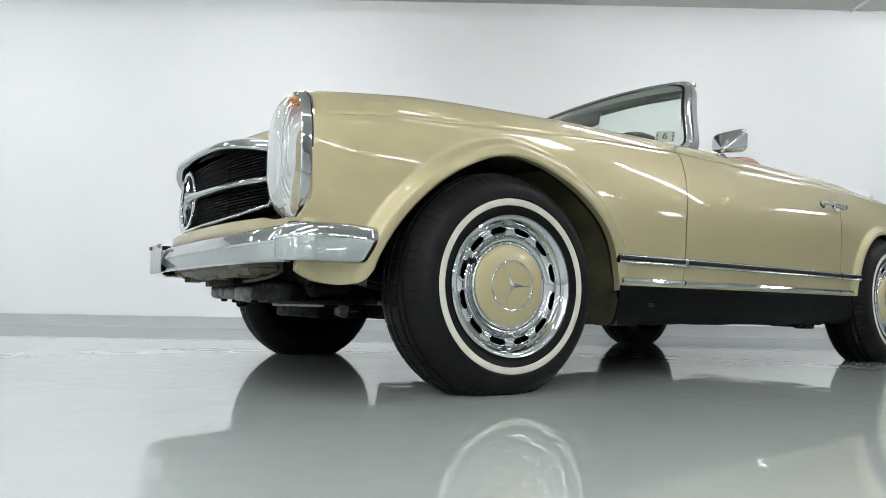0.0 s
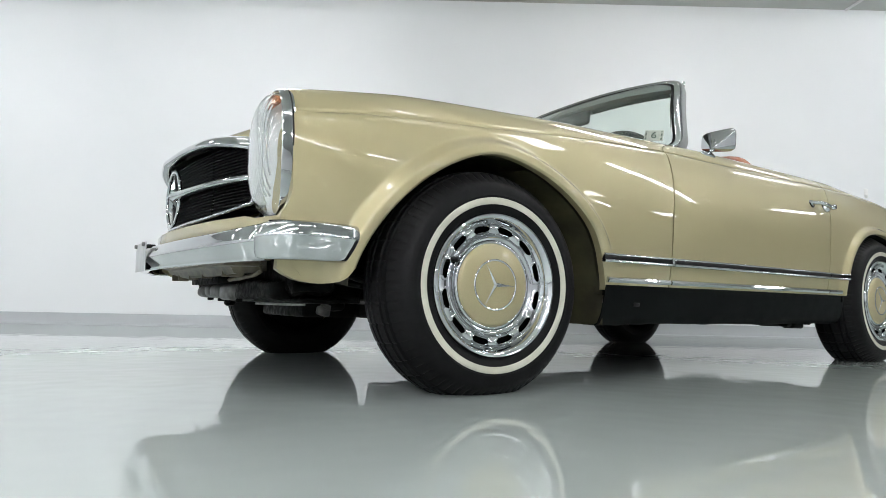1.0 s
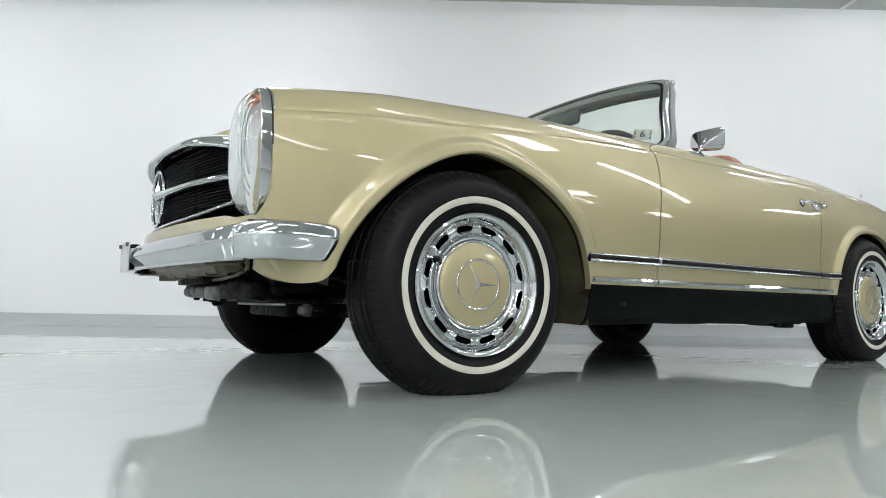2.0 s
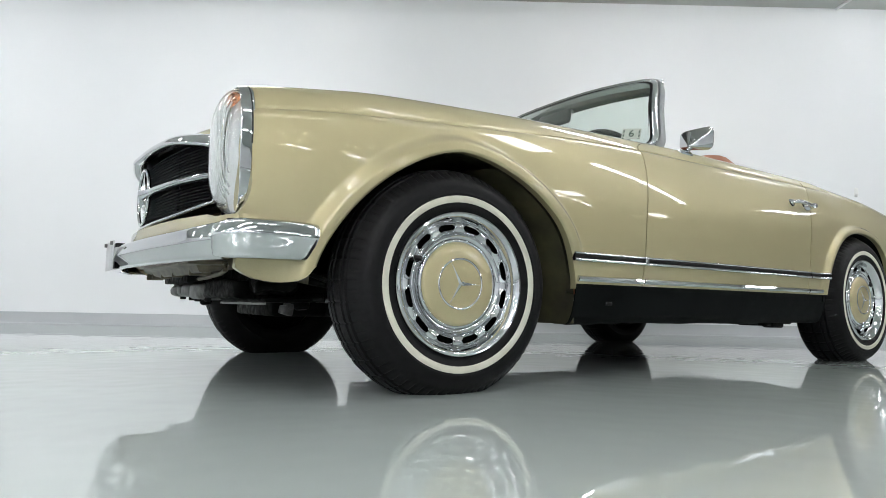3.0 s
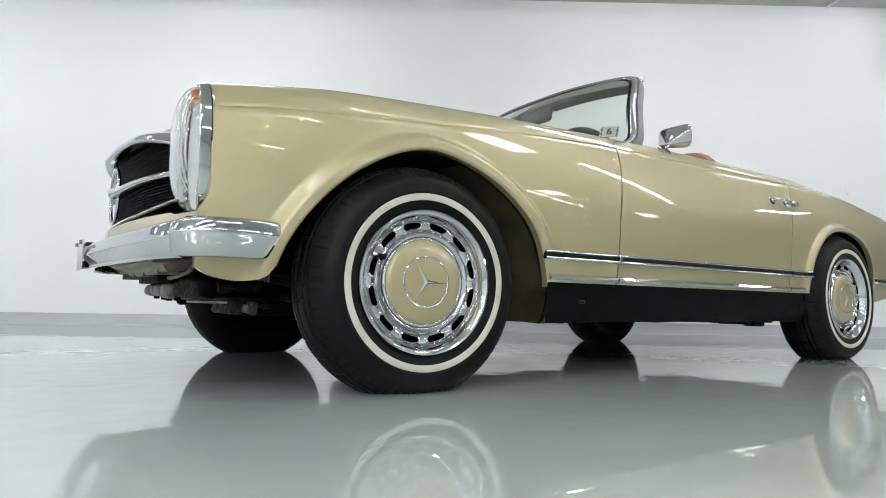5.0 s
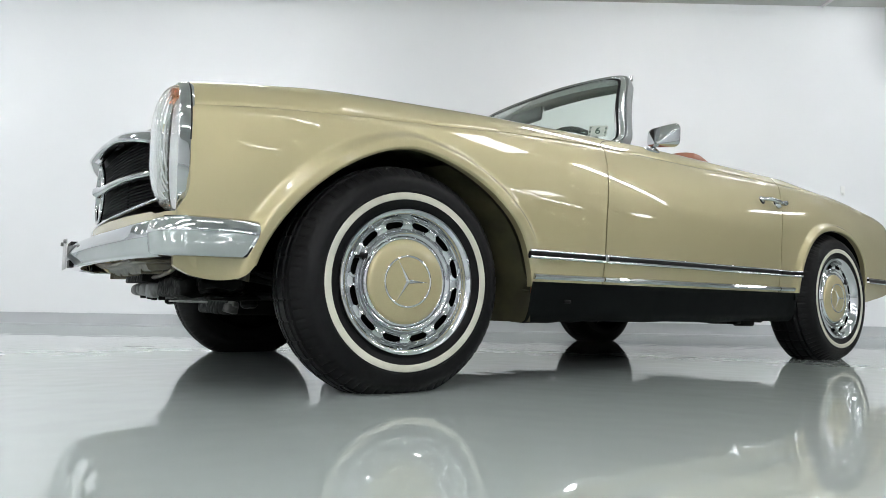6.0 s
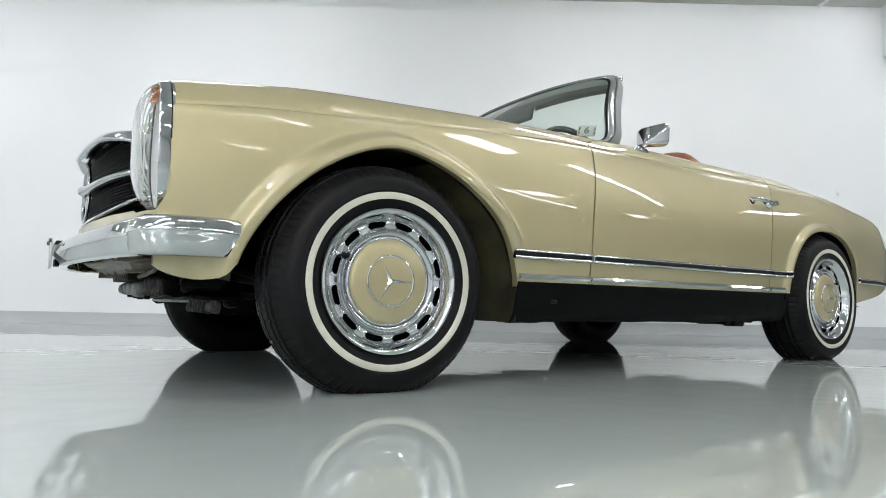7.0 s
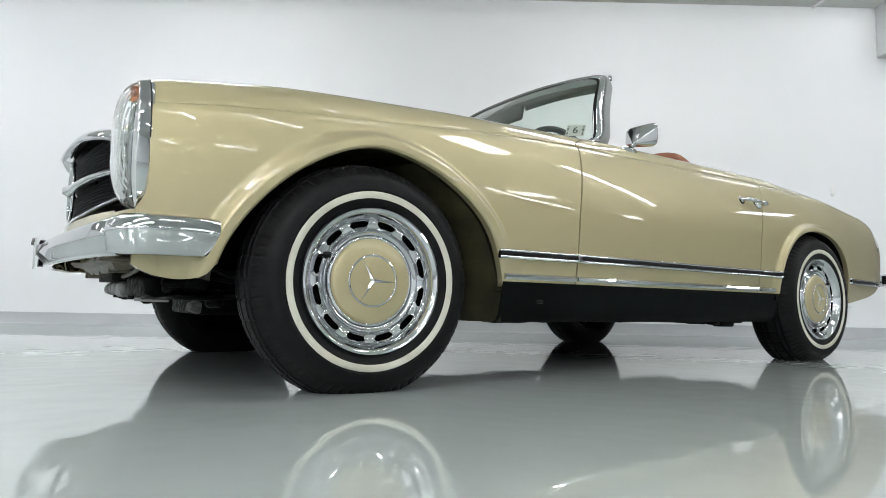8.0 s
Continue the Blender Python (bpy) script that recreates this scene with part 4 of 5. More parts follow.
part("grille_low_trim", sweep(path, disc_profile(0.0055, 8)), CHROME, grille, "", 60)
for s in (-1, 1):
    path = []
    for q in lin(-90, 90, 14):
        zz = 0.585 + (0.080 * math.sin(radians(q)))
        vv = 0.500 + 0.026 * max(math.cos(radians(q)), 0) ** 0.5
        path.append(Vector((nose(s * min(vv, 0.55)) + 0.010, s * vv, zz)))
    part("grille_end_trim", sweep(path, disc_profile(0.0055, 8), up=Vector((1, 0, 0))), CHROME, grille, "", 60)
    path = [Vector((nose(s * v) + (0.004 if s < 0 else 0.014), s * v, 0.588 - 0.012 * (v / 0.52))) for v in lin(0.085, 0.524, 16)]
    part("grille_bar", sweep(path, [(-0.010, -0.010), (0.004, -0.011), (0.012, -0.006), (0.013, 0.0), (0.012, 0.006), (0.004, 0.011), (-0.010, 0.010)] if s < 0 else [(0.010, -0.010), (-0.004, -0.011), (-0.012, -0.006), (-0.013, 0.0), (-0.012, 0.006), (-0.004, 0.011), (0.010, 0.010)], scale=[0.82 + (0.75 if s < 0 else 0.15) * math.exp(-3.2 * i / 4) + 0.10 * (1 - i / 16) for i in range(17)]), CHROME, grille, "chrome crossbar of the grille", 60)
bm = star_emblem(0.094, 0.0075, 0.0, 3, 0, 0.012)
bmesh.ops.transform(bm, matrix=Matrix.Translation((-0.648, 0, 0.588)) @ pose(0, 0, 0, 0, 0, -90), verts=bm.verts)
part("grille_emblem", bm, CHROME, grille, "large chrome three-armed ring emblem", 20)

# ---- front bumper ----
bplan = [(-0.392, 0.728), (-0.42, 0.736), (-0.48, 0.742), (-0.535, 0.738), (-0.572, 0.722), (-0.602, 0.692), (-0.622, 0.650), (-0.637, 0.60), (-0.648, 0.55), (-0.666, 0.46), (-0.688, 0.33), (-0.704, 0.18), (-0.712, 0.06), (-0.712, 0.0)]
b_top = spl((0.0, 0.424), (0.45, 0.428), (0.63, 0.434), (0.73, 0.442), (0.785, 0.444))
b_low = spl((0.0, 0.345), (0.45, 0.345), (0.66, 0.345), (0.76, 0.348), (0.785, 0.350))


def fine_section(sec, k=3):
    a = spl(*[(i, c[0]) for i, c in enumerate(sec)])
    b = spl(*[(i, c[1]) for i, c in enumerate(sec)])
    return [(a(i / k), b(i / k)) for i in range((len(sec) - 1) * k + 1)]


CORNER_SECTION = [(-0.030, 0.03), (-0.010, 0.0), (0.008, 0.006), (0.0165, 0.03), (0.0200, 0.08), (0.0242, 0.20), (0.0294, 0.36), (0.0336, 0.50), (0.0360, 0.575), (0.0368, 0.61), (0.0364, 0.65), (0.0350, 0.72), (0.0328, 0.80), (0.0298, 0.88), (0.0250, 0.945), (0.0160, 0.988), (0.000, 1.0), (-0.032, 0.998)]
BLADE_SECTION = [(-0.026, 0.04), (-0.012, 0.0), (-0.004, 0.006), (0.0030, 0.03), (0.0065, 0.12), (0.0135, 0.30), (0.0195, 0.46), (0.0210, 0.51), (0.0210, 0.55), (0.0198, 0.62), (0.0165, 0.76), (0.0125, 0.88), (0.0070, 0.955), (-0.004, 0.985), (-0.022, 0.98)]


def dense(plan_pts, k=4):
    xs = spl(*[(i, p[0]) for i, p in enumerate(plan_pts)])
    vs = spl(*[(i, p[1]) for i, p in enumerate(plan_pts)])
    n = (len(plan_pts) - 1) * k
    return [(xs(i / k), vs(i / k)) for i in range(n + 1)]


def bumper_section(pts, i, section, fat, zb, zt):
    n = len(pts)
    p = pts[i]
    t = (pts[min(i + 1, n - 1)] - pts[max(i - 1, 0)]).normalized()
    o = Vector((t.y, -t.x, 0))
    if o.dot(p - Vector((0.3, 0, 0))) < 0:
        o = -o
    w = min(max((p.x + 0.53) / 0.138, 0.0), 1.0) ** 1.5
    return [p + o * (d * fat) + Vector((-0.022 * w * (1 - k) ** 1.3, 0, zb + (zt - zb) * k)) for d, k in fine_section(section)]


half = [p for p in dense(bplan, 6) if p[1] < 0.70 and p[0] < -0.58]
blade_pts = [Vector((x, -v, 0)) for x, v in half] + [Vector((x, v, 0)) for x, v in reversed(half[:-1])]
bumper = part("front_bumper", sheet([bumper_section(blade_pts, i, BLADE_SECTION, 1.0, b_low(abs(p.y)), b_top(abs(p.y)) - 0.004) for i, p in enumerate(blade_pts)], 0.004), CHROME, car, "chrome front bumper blade with wrapped corner pieces", 40)
NOSE_V, NOSE_L = 0.676, 0.105
for s, _ in SIDES:
    pts = [Vector((x, s * v, 0)) for x, v in dense(bplan, 10) if v >= NOSE_V or x > -0.60]
    run, run_at = 0.0, []
    for i in range(len(pts) - 1, -1, -1):
        run_at.append(run)
        if i:
            run += (pts[i] - pts[i - 1]).length
    run_at.reverse()
    rows = []
    for i, p in enumerate(pts):
        g = math.sqrt(max(0.0, 1 - max(0.0, 1 - run_at[i] / NOSE_L) ** 2))
        v = abs(p.y)
        rows.append(bumper_section(pts, i, CORNER_SECTION, 0.34 + 0.66 * g, b_low(v) + 0.010 * (1 - g), b_top(v) - 0.016 * (1 - g)))
    end = rows[0]
    corner = part("bumper_corner", sheet(rows, 0.004), CHROME, bumper, "full rounded chrome corner of the bumper", 50)
    bm = bmesh.new()
    bm.faces.new([bm.verts.new(p) for p in end])
    part("end_cap", bm, BLACK_TRIM, corner, "black rubber end seal of the bumper")
    path = [Vector((x, s * (v - 0.022), b_top(v) - 0.0005)) for x, v in dense(bplan)[: 19]]
    part("bumper_seal", tube_path(path, 0.0035, 8), BLACK_TRIM, bumper)
# plate bracket standing on the bumper's middle
bm = bmesh.new()
box(bm, -0.740, -0.7365, -0.085, 0.085, 0.338, 0.432, 0.001)
bracket = part("plate_bracket", bm, GALV, bumper, "bare zinc plated plate bracket")
# black box added for the shade in the hollow behind the plate
bm = bmesh.new()
box(bm, -0.726, -0.700, -0.036, 0.083, 0.346, 0.428, 0.002)
part("bracket_backing", bm, BLACK_TRIM, bracket)
for s in (-1, 1):
    bm = bmesh.new()
    box(bm, -0.7365, -0.698, s * 0.060 - 0.018, s * 0.060 + 0.018, 0.378, 0.412, 0.010)
    part("bracket_block", bm, PLASTIC, bumper, "cream plastic spacer behind the plate bracket")
    bm = bmesh.new()
    revolve([(0.0, 0.006), (0.006, 0.006), (0.007, 0.0), (0.007, -0.004)], 12, bm)
    bmesh.ops.transform(bm, matrix=Matrix.Translation((-0.742, s * 0.07, 0.424)) @ pose(0, 0, 0, 0, 0, -90), verts=bm.verts)
    part("bolt", bm, STEEL, bumper)

# rear bumper corner and tail lamps
for s, _ in SIDES:
    plan = [(3.475, 0.695), (3.50, 0.688), (3.525, 0.668), (3.545, 0.632), (3.565, 0.56), (3.585, 0.42), (3.595, 0.22), (3.60, 0.0)]
    pts = [Vector((x, s * v, 0.437 - 0.004 * i / 7)) for i, (x, v) in enumerate(plan)]
    prof = [(0.022, -0.030), (0.027, -0.012), (0.029, 0.006), (0.023, 0.026), (0.012, 0.034), (-0.012, 0.034), (-0.016, 0.0), (-0.012, -0.034), (0.010, -0.036)]
    tail_bumper = part("rear_bumper", sweep(pts, [(a if s < 0 else -a, b) for a, b in prof]), CHROME, car, "chrome rear bumper corner", 50)
    bm = bmesh.new()
    box(bm, 3.462, 3.478, min(s * 0.676, s * 0.700), max(s * 0.676, s * 0.700), 0.412, 0.462, 0.006)
    part("end_cap", bm, BLACK_TRIM, tail_bumper, "black rubber end seal of the bumper")
    rows = []
    for k, inset in ((0.0, 0.0), (0.5, 0.002), (0.85, 0.010), (1.0, 0.020)):
        rows.append([Vector((3.462 + 0.052 * k, s * (0.585 + (0.068 - inset) * math.cos(a)), 0.536 + (0.052 - inset) * math.sin(a)))
                     for a in (radians(g) for g in range(0, 360, 20))])
    bm = bmesh.new()
    grid_faces(bm, rows, close_v=True)
    bm.faces.new([bm.verts.new(p) for p in rows[-1]])
    lamp = part("tail_lamp", bm, CHROME, car, "chrome housing of the tail lamp")
    bm = bmesh.new()
    box(bm, 3.508, 3.522, min(s * 0.545, s * 0.632), max(s * 0.545, s * 0.632), 0.504, 0.568, 0.006)
    part("lens", bm, RED_LENS, lamp, "red tail lamp lens")

# ---- windscreen ----
def screen_pt(a, b):
    """a: -1..1 across, b: 0..1 from the cowl to the header."""
    t = abs(a)
    base = Vector((0.82 + 0.235 * t ** 2.2, 0.655 * a, 0.915 - 0.042 * t ** 2))
    top = Vector((1.125 + 0.080 * t ** 2.6, 0.545 * a, 1.231 - 0.014 * t ** 2.5))
    p = base + (top - base) * b
    return p + Vector((-0.018, 0, 0.012)) * math.sin(math.pi * b)


N_A, N_B = 40, 14
bm = bmesh.new()
outer = [[screen_pt(-0.965 + 1.93 * i / N_A, 0.03 + 0.93 * j / N_B) for j in range(N_B + 1)] for i in range(N_A + 1)]
inner = [[p + Vector((0.005, 0, -0.003)) for p in r] for r in outer]
grid_faces(bm, outer)
grid_faces(bm, inner)
edge_o = outer[0] + [r[-1] for r in outer[1:]] + list(reversed(outer[-1][:-1])) + [r[0] for r in reversed(outer[1:-1])]
edge_i = inner[0] + [r[-1] for r in inner[1:]] + list(reversed(inner[-1][:-1])) + [r[0] for r in reversed(inner[1:-1])]
grid_faces(bm, [edge_o, edge_i], False, True)
bmesh.ops.remove_doubles(bm, verts=bm.verts, dist=1e-6)
screen = part("windscreen", bm, GLASS, car, "curved green-tinted windscreen glass", 60)
screen.visible_shadow = False
loop = [screen_pt(-1, j / 16) for j in range(16)] + [screen_pt(-1 + 2 * i / 40, 1) for i in range(41)] + [screen_pt(1, 1 - j / 16) for j in range(1, 17)] + [screen_pt(1 - 2 * i / 40, 0) for i in range(1, 40)]
# round the upper corners
def rounded(pts, k=3):
    for _ in range(k):
        pts = [(pts[i - 1] + pts[i] * 2 + pts[(i + 1) % len(pts)]) / 4 for i in range(len(pts))]
    return pts
loop = rounded(loop, 5)
part("screen_trim", sweep(loop, [(-0.011, -0.006), (0.011, -0.006), (0.013, 0.004), (0.006, 0.011), (-0.006, 0.011), (-0.013, 0.004)], True, up=Vector((-0.75, 0, 0.66)), scale=[0.62 if 19 <= i <= 53 else 0.62 + 0.38 * min(1.0, min(abs(i - 19), abs(i - 53)) / 6) for i in range(len(loop))]), TRIM, car, "chrome surround of the windscreen", 60)
part("screen_seal", sweep([p + Vector((-0.002, 0, 0)) - (p - Vector((1.0, 0, 1.05))).normalized() * 0.015 for p in loop], [(-0.005, -0.005), (0.005, -0.005), (0.005, 0.005), (-0.005, 0.005)], True, up=Vector((-0.75, 0, 0.66))), BLACK_TRIM, car, "black rubber windscreen seal")
fr = [p + Vector((0.036, 0, -0.004)) for p in loop[: 73]]
part("screen_frame", sweep(fr, [(-0.012, -0.018), (0.010, -0.018), (0.013, 0.0), (0.009, 0.020), (-0.009, 0.020)], up=Vector((-0.75, 0, 0.66))), PILLAR, car, "satin metal windscreen frame and pillars", 40)
bm = bmesh.new()
box(bm, 1.228, 1.246, -0.553, -0.545, 1.200, 1.222, 0.003)
part("top_catch", bm, CHROME, car)
path = [screen_pt(-0.94 + 1.88 * i / 30, 0.965) + Vector((0.036, 0, -0.014)) for i in range(31)]
part("header_rail", sweep(path, [(-0.034, -0.016), (0.018, -0.016), (0.022, 0.0), (0.014, 0.026), (-0.034, 0.026)]), HEADER, car, "grey padded header rail")
for s in (-1, 1):
    rows = []
    for i in range(13):
        a = s * (0.13 + 0.74 * i / 12)
        p = screen_pt(a, 0.985) + Vector((0.036, 0, -0.010))
        rows.append([p, p + Vector((0.014, 0, -0.003)), p + Vector((0.028, 0, -0.010)), p + Vector((0.040, 0, -0.022)), p + Vector((0.046, 0, -0.032))])
    visor = part("sun_visor", sheet(rows, 0.014), HEADER, car, "folded grey sun visor")
bm = bmesh.new()
box(bm, -0.014, 0.014, -0.105, 0.105, -0.036, 0.036, 0.013)
bmesh.ops.transform(bm, matrix=pose(1.135, -0.005, 1.152, 0, 12, 0), verts=bm.verts)
part("interior_mirror", bm, DASH, car, "dark interior mirror")
part("mirror_stem", tube_path([(1.142, 0, 1.15), (1.165, 0, 1.21)], 0.006, 8), CHROME, car)
# inspection sticker on the lower corner of the glass
def sticker_frame():
    p = screen_pt(-0.880, 0.158)
    u = (screen_pt(-0.91, 0.17) - screen_pt(-0.80, 0.17)).normalized()
    w = (screen_pt(-0.855, 0.26) - screen_pt(-0.855, 0.08))
    w = (w - u * w.dot(u)).normalized()
    n = w.cross(u).normalized()
    if n.x > 0:
        n = -n
    return p, u, w, n
p, u, w, n = sticker_frame()
SM = Matrix.Translation(p + n * 0.004) @ Matrix((u, w, u.cross(w))).transposed().to_4x4() @ Matrix.Diagonal((0.74, 0.90, 1, 1))
bm = bmesh.new()
box(bm, -0.050, 0.050, -0.030, 0.030, -0.0006, 0.0006)
bmesh.ops.transform(bm, matrix=SM, verts=bm.verts)
sticker = part("inspection_sticker", bm, STICKER, screen, "pale green inspection sticker with a dark number")
cu = bpy.data.curves.new("number", "FONT")
cu.body, cu.size, cu.align_x, cu.align_y, cu.extrude = "6", 0.052, "CENTER", "CENTER", 0.0004
tmp = new("number_text", cu)
me = bpy.data.meshes.new_from_object(tmp)
bpy.data.objects.remove(tmp)
for v in me.vertices:
    v.co.x *= 1.25
me.materials.append(INK)
number = new("number", me)
number.parent = sticker
number.matrix_basis = SM @ (Matrix.Translation((0, 0, 0.0016)) if (SM.to_3x3() @ Vector((0, 0, 1))).x < 0 else Matrix.Translation((0, 0, -0.0016)))
for k in range(7):
    for sx in (-1, 1):
        bm = bmesh.new()
        box(bm, sx * 0.041 - 0.0045, sx * 0.041 + 0.0045, -0.026 + 0.0075 * k, -0.0225 + 0.0075 * k, -0.0012, 0.0012, 0, None)
        bmesh.ops.transform(bm, matrix=SM @ pose(0, 0, 0, 0, 0, 0), verts=bm.verts)
        part("print_bar", bm, INK, sticker)

# ---- door mirror and handles ----
def faceted_shell():
    """Mirror housing: rounded oblong rim to the rear, flat facets running to a blunt point in front."""
    corners = [(-0.066, 0.040), (0.060, 0.034), (0.066, -0.030), (-0.060, -0.046)]
    rim = []
    for k, (y, z) in enumerate(corners):
        for t in (0.14, 0.86):
            y2, z2 = corners[(k + 1) % 4]
            rim.append((y + (y2 - y) * t, z + (z2 - z) * t))
    tip = (-0.004, -0.034)
    bm = bmesh.new()
    rows = []
    for dx, k in ((0.012, 0.94), (0.010, 0.985), (0.005, 1.0), (-0.042, 0.22), (-0.047, 0.12)):
        rows.append([Vector((dx, tip[0] * (1 - k) + y * k, tip[1] * (1 - k) + z * k)) for y, z in rim])
    vs = grid_faces(bm, rows, False, True)
    bm.faces.new(vs[0])
    bm.faces.new(list(reversed(vs[-1])))
    bmesh.ops.subdivide_edges(bm, edges=bm.edges[:], cuts=5, use_grid_fill=True)
    for _ in range(5):
        bmesh.ops.smooth_vert(bm, verts=bm.verts[:], factor=0.5, use_axis_x=True, use_axis_y=True, use_axis_z=True)
    bmesh.ops.transform(bm, matrix=pose(1.234, -0.703, 0.930, 2, -4, 6) @ Matrix.Diagonal((1.10, 1.14, 1.15, 1)), verts=bm.verts)
    return bm


mirror = part("door_mirror", faceted_shell(), CHROME, car, "chrome faceted door mirror on a short stalk", 70)
part("mirror_stalk", tube_path([(1.205, -0.716, 0.925), (1.200, -0.714, 0.905), (1.192, -0.709, 0.886), (1.176, -0.704, 0.872)], 0.0085, 12), CHROME, mirror)
bm = bmesh.new()
revolve([(0.0, 0.014), (0.018, 0.011), (0.028, 0.003), (0.029, -0.004)], 24, bm)
bmesh.ops.transform(bm, matrix=pose(1.163, -0.704, 0.862, -62, 0, 0) @ Matrix.Diagonal((1.6, 0.8, 0.75, 1)), verts=bm.verts)
part("mirror_foot", bm, CHROME, mirror)
for s, _ in SIDES:
    z = 0.714
    sv = lambda x, zz=z: side_v(x, zz)
    bm = bmesh.new()
    pts = [Vector((x, s * (sv(x) + o), z + dz)) for x, o, dz in ((1.768, 0.006, 0.004), (1.771, 0.022, 0.005), (1.778, 0.034, 0.004), (1.81, 0.038, 0.002), (1.85, 0.036, 0.0), (1.89, 0.028, -0.002))]
    sweep(pts, disc_profile(0.0085, 12, 0.007), bm=bm)
    handle = part("door_handle", bm, CHROME, car, "chrome door handle with push button", 60)
    bm = bmesh.new()
    revolve([(0.0, 0.050), (0.009, 0.050), (0.0115, 0.046), (0.0115, 0.026), (0.018, 0.019), (0.022, 0.006), (0.022, -0.01)], 24, bm)
    bmesh.ops.transform(bm, matrix=Matrix.Translation((1.895, s * (sv(1.9) - 0.002), z - 0.004)) @ pose(0, 0, 0, 0, 0, 0 if s < 0 else 180), verts=bm.verts)
    part("push_button", bm, CHROME, handle)
    bm = bmesh.new()
    revolve([(0.0, 0.014), (0.010, 0.012), (0.015, 0.004), (0.015, -0.01)], 20, bm)
    bmesh.ops.transform(bm, matrix=Matrix.Translation((1.772, s * (sv(1.772) - 0.002), z + 0.004)) @ pose(0, 0, 0, 0, 0, 0 if s < 0 else 180), verts=bm.verts)
    part("handle_base", bm, CHROME, handle)
    for gx, gr in ((1.772, 0.0165), (1.895, 0.024)):
        bm = bmesh.new()
        revolve([(0.0, 0.006), (gr * 0.9, 0.006), (gr, 0.002), (gr, -0.008)], 24, bm)
        bmesh.ops.transform(bm, matrix=Matrix.Translation((gx, s * (sv(gx) - 0.001), z)) @ pose(0, 0, 0, -14 if s < 0 else 14, 0, 0 if s < 0 else 180), verts=bm.verts)
        part("gasket", bm, BLACK_TRIM, handle, "black rubber handle gasket")

# ---- cockpit ----
rows = []
for x in lin(1.02, 1.30, 8):
    rows.append([Vector((x, v, 0.882 + 0.02 * (1 - (v / 0.62) ** 2) - 0.6 * max(x - 1.16, 0) ** 1.4)) for v in lin(-0.62, 0.62, 16)])
part("dashboard", sheet(rows, 0.06), DASH, car, "dark padded dashboard")
for s, _ in SIDES:
    rows = []
    for x in lin(1.02, 2.22, 20):
        a, za = v_crown(x), z_crown(x)
        rows.append([Vector((x, s * a, za)), Vector((x, s * (a - 0.03), za + 0.002)), Vector((x, s * (a - 0.05), za - 0.02)), Vector((x, s * (a - 0.055), 0.30))])
    part("door_card", sheet(rows, 0.0), LEATHER, car, "cognac leather inner door trim", 40)
bm = bmesh.new()
box(bm, 0.95, 2.25, -0.62, 0.62, 0.285, 0.30)
part("cabin_floor", bm, CARPET, car)
bm = bmesh.new()
box(bm, 2.20, 2.235, -0.60, 0.60, 0.30, 0.845, 0.01)
part("rear_bulkhead", bm, CARPET, car)


def seat(y):
    bm = bmesh.new()
    box(bm, 1.50, 1.98, y - 0.24, y + 0.24, 0.40, 0.54, 0.05)
    cushion = part("seat_cushion", bm, LEATHER, car, "cognac leather seat cushion")
    bm = bmesh.new()
    rows = []
    for k in range(15):
        a = math.pi * k / 14
        v = -0.205 * math.cos(a)
        h = 0.52 * (0.62 + 0.38 * math.sin(a) ** 0.42)
        rows.append([Vector((0.0, v, 0)), Vector((-0.035, v, h * 0.35)), Vector((-0.03, v, h * 0.7)), Vector((-0.012, v, h * 0.93)), Vector((0.022, v, h)), Vector((0.070, v, h * 0.985)), Vector((0.098, v, h * 0.93)), Vector((0.105, v, h * 0.6)), Vector((0.105, v, 0))])
    vs = grid_faces(bm, rows)
    bm.faces.new(vs[0])
    bm.faces.new(list(reversed(vs[-1])))
    bmesh.ops.transform(bm, matrix=pose(1.71, y, 0.50, 0, 8, 0), verts=bm.verts)
    part("seat_back", bm, LEATHER, car, "cognac leather seat back", 50)


seat(-0.33)
seat(0.33)
ring_pts = [Vector((0, 0.205 * math.cos(2 * math.pi * i / 48), 0.205 * math.sin(2 * math.pi * i / 48))) for i in range(48)]
WM = pose(1.13, -0.345, 0.815, 0, -28, 0)
bm = sweep(ring_pts, disc_profile(0.013, 12), True, up=Vector((1, 0, 0)))
bmesh.ops.transform(bm, matrix=WM, verts=bm.verts)
sw = part("steering_wheel", bm, DASH, car, "large dark steering wheel")
for a in (90, 210, 330):
    bm = tube_path([(0.02, 0, 0), (0.0, 0.2 * math.cos(radians(a)), 0.2 * math.sin(radians(a)))], 0.008, 8)
    bmesh.ops.transform(bm, matrix=WM, verts=bm.verts)
    part("spoke", bm, DASH, sw)
part("steering_column", tube_path([(1.12, -0.33, 0.815), (0.95, -0.33, 0.72)], 0.03, 12), DASH, car)

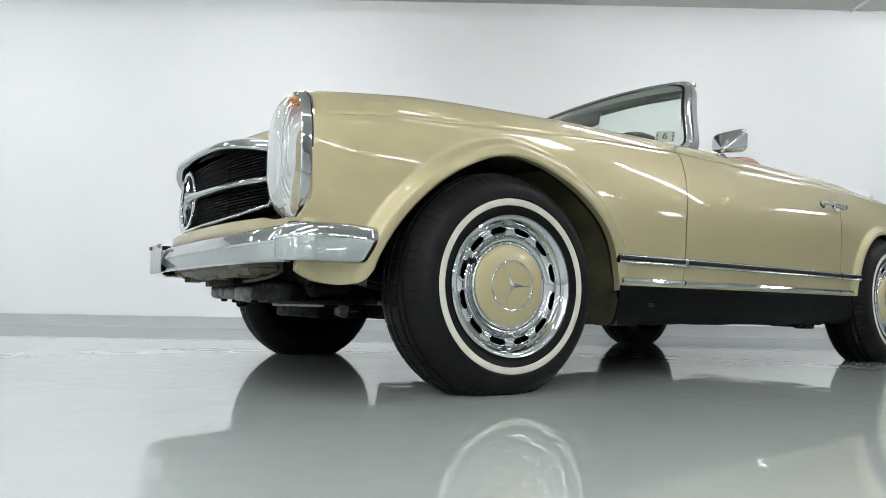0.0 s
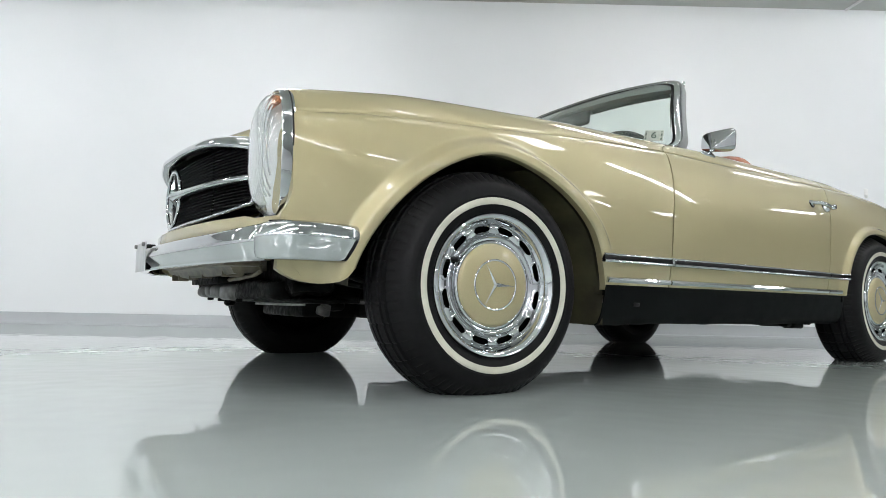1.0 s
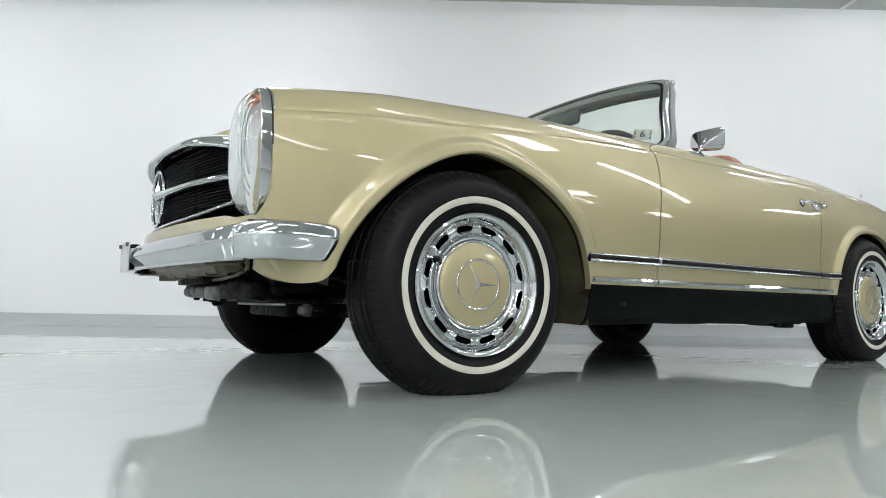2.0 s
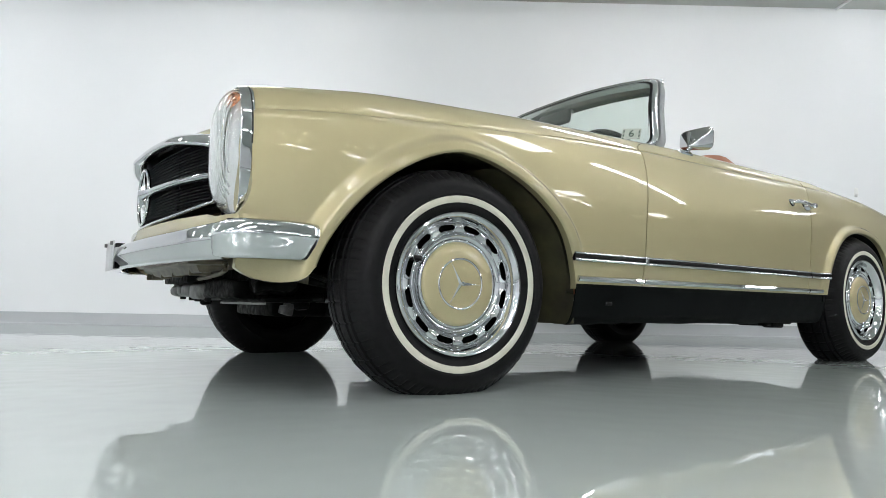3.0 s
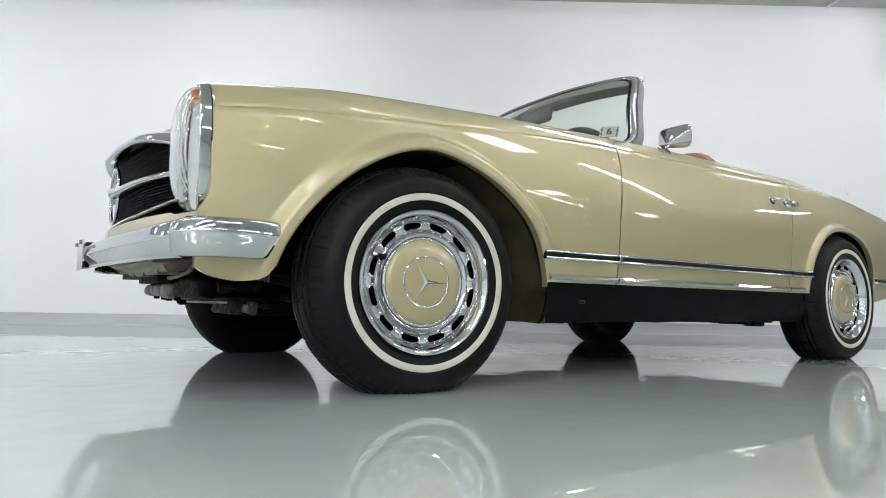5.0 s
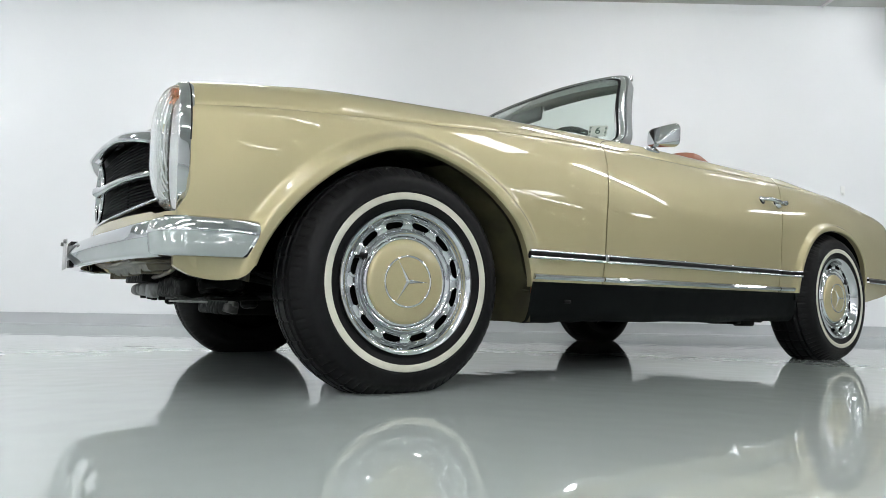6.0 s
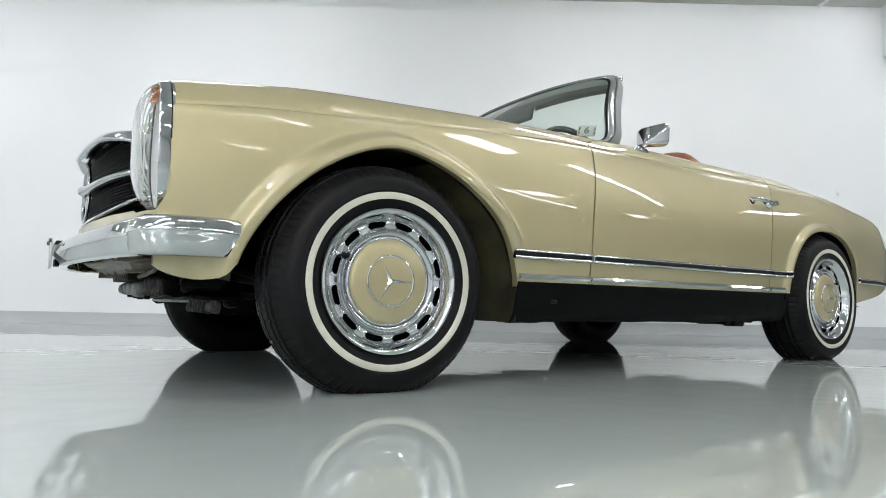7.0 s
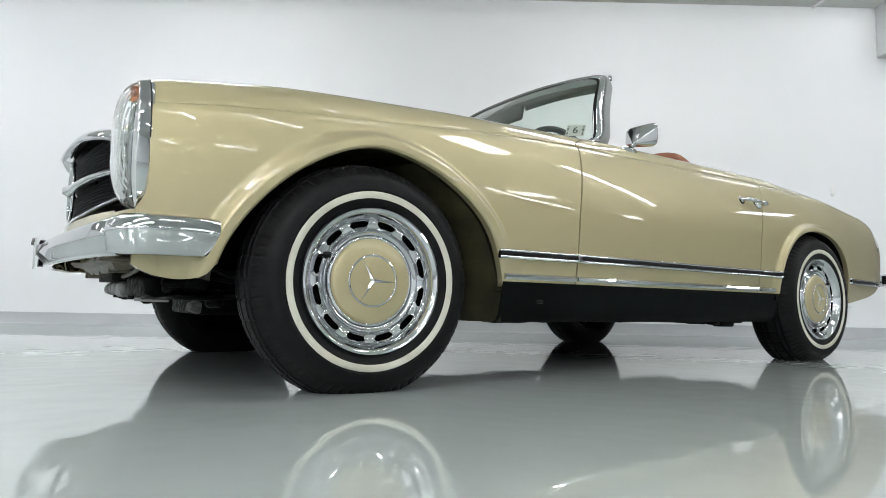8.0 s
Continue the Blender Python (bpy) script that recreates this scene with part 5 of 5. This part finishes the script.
# ---- nose parts are skewed across to fit the camera's view ----
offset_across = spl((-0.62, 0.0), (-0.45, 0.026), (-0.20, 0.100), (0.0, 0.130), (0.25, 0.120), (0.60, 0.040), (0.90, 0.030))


def skew_nose_to_view():
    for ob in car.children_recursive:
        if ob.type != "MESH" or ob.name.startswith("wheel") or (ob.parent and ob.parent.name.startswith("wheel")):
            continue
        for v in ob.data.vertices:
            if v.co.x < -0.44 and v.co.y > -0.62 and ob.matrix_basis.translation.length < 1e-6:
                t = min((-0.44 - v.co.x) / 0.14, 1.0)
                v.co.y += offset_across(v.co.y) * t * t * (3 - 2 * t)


skew_nose_to_view()

# ---- small things on the room's walls and ceiling ----
fixing = thing("wall_hook", "small white plastic fixing on the wall", "wall fixing")
fixing.matrix_basis = ROOM @ pose(3.49, 0, 1.275)
bm = bmesh.new()
box(bm, -0.018, 0.018, -0.004, 0.0, -0.040, 0.040, 0.0018)
part("plate", bm, PLASTIC, fixing)
bm = bmesh.new()
revolve([(0.0, 0.022), (0.008, 0.021), (0.013, 0.015), (0.014, 0.006), (0.017, 0.0)], 20, bm)
bmesh.ops.transform(bm, matrix=Matrix.Translation((0, -0.003, -0.020)) @ pose(0, 0, 0, 90, 0, 0), verts=bm.verts)
part("knob", bm, PLASTIC, fixing)

conduit = thing("ceiling_conduit", "thin pale conduit fixed under the ceiling", "conduit")
conduit.matrix_basis = ROOM @ pose(3.36, -0.02, HIGH)
part("pipe", tube_path([(0.0, 0.0, -0.012), (0.03, -0.35, -0.012), (0.16, -1.1, -0.012), (0.3, -3.0, -0.012)], 0.012, 10), PLASTIC, conduit)
duct = thing("wall_duct", "white boxed-in duct under the ceiling along the wall", "duct")
duct.matrix_basis = ROOM @ pose(3.93, 0, HIGH)
bm = bmesh.new()
box(bm, 0.0, 2.4, -0.32, -0.001, -0.46, -0.001, 0.008)
part("casing", bm, WALL, duct)
bm = bmesh.new()
box(bm, 0.04, 0.40, -0.30, -0.05, -0.475, -0.459, 0.003)
part("grille_plate", bm, VINYL, duct, "grey air grille under the duct")
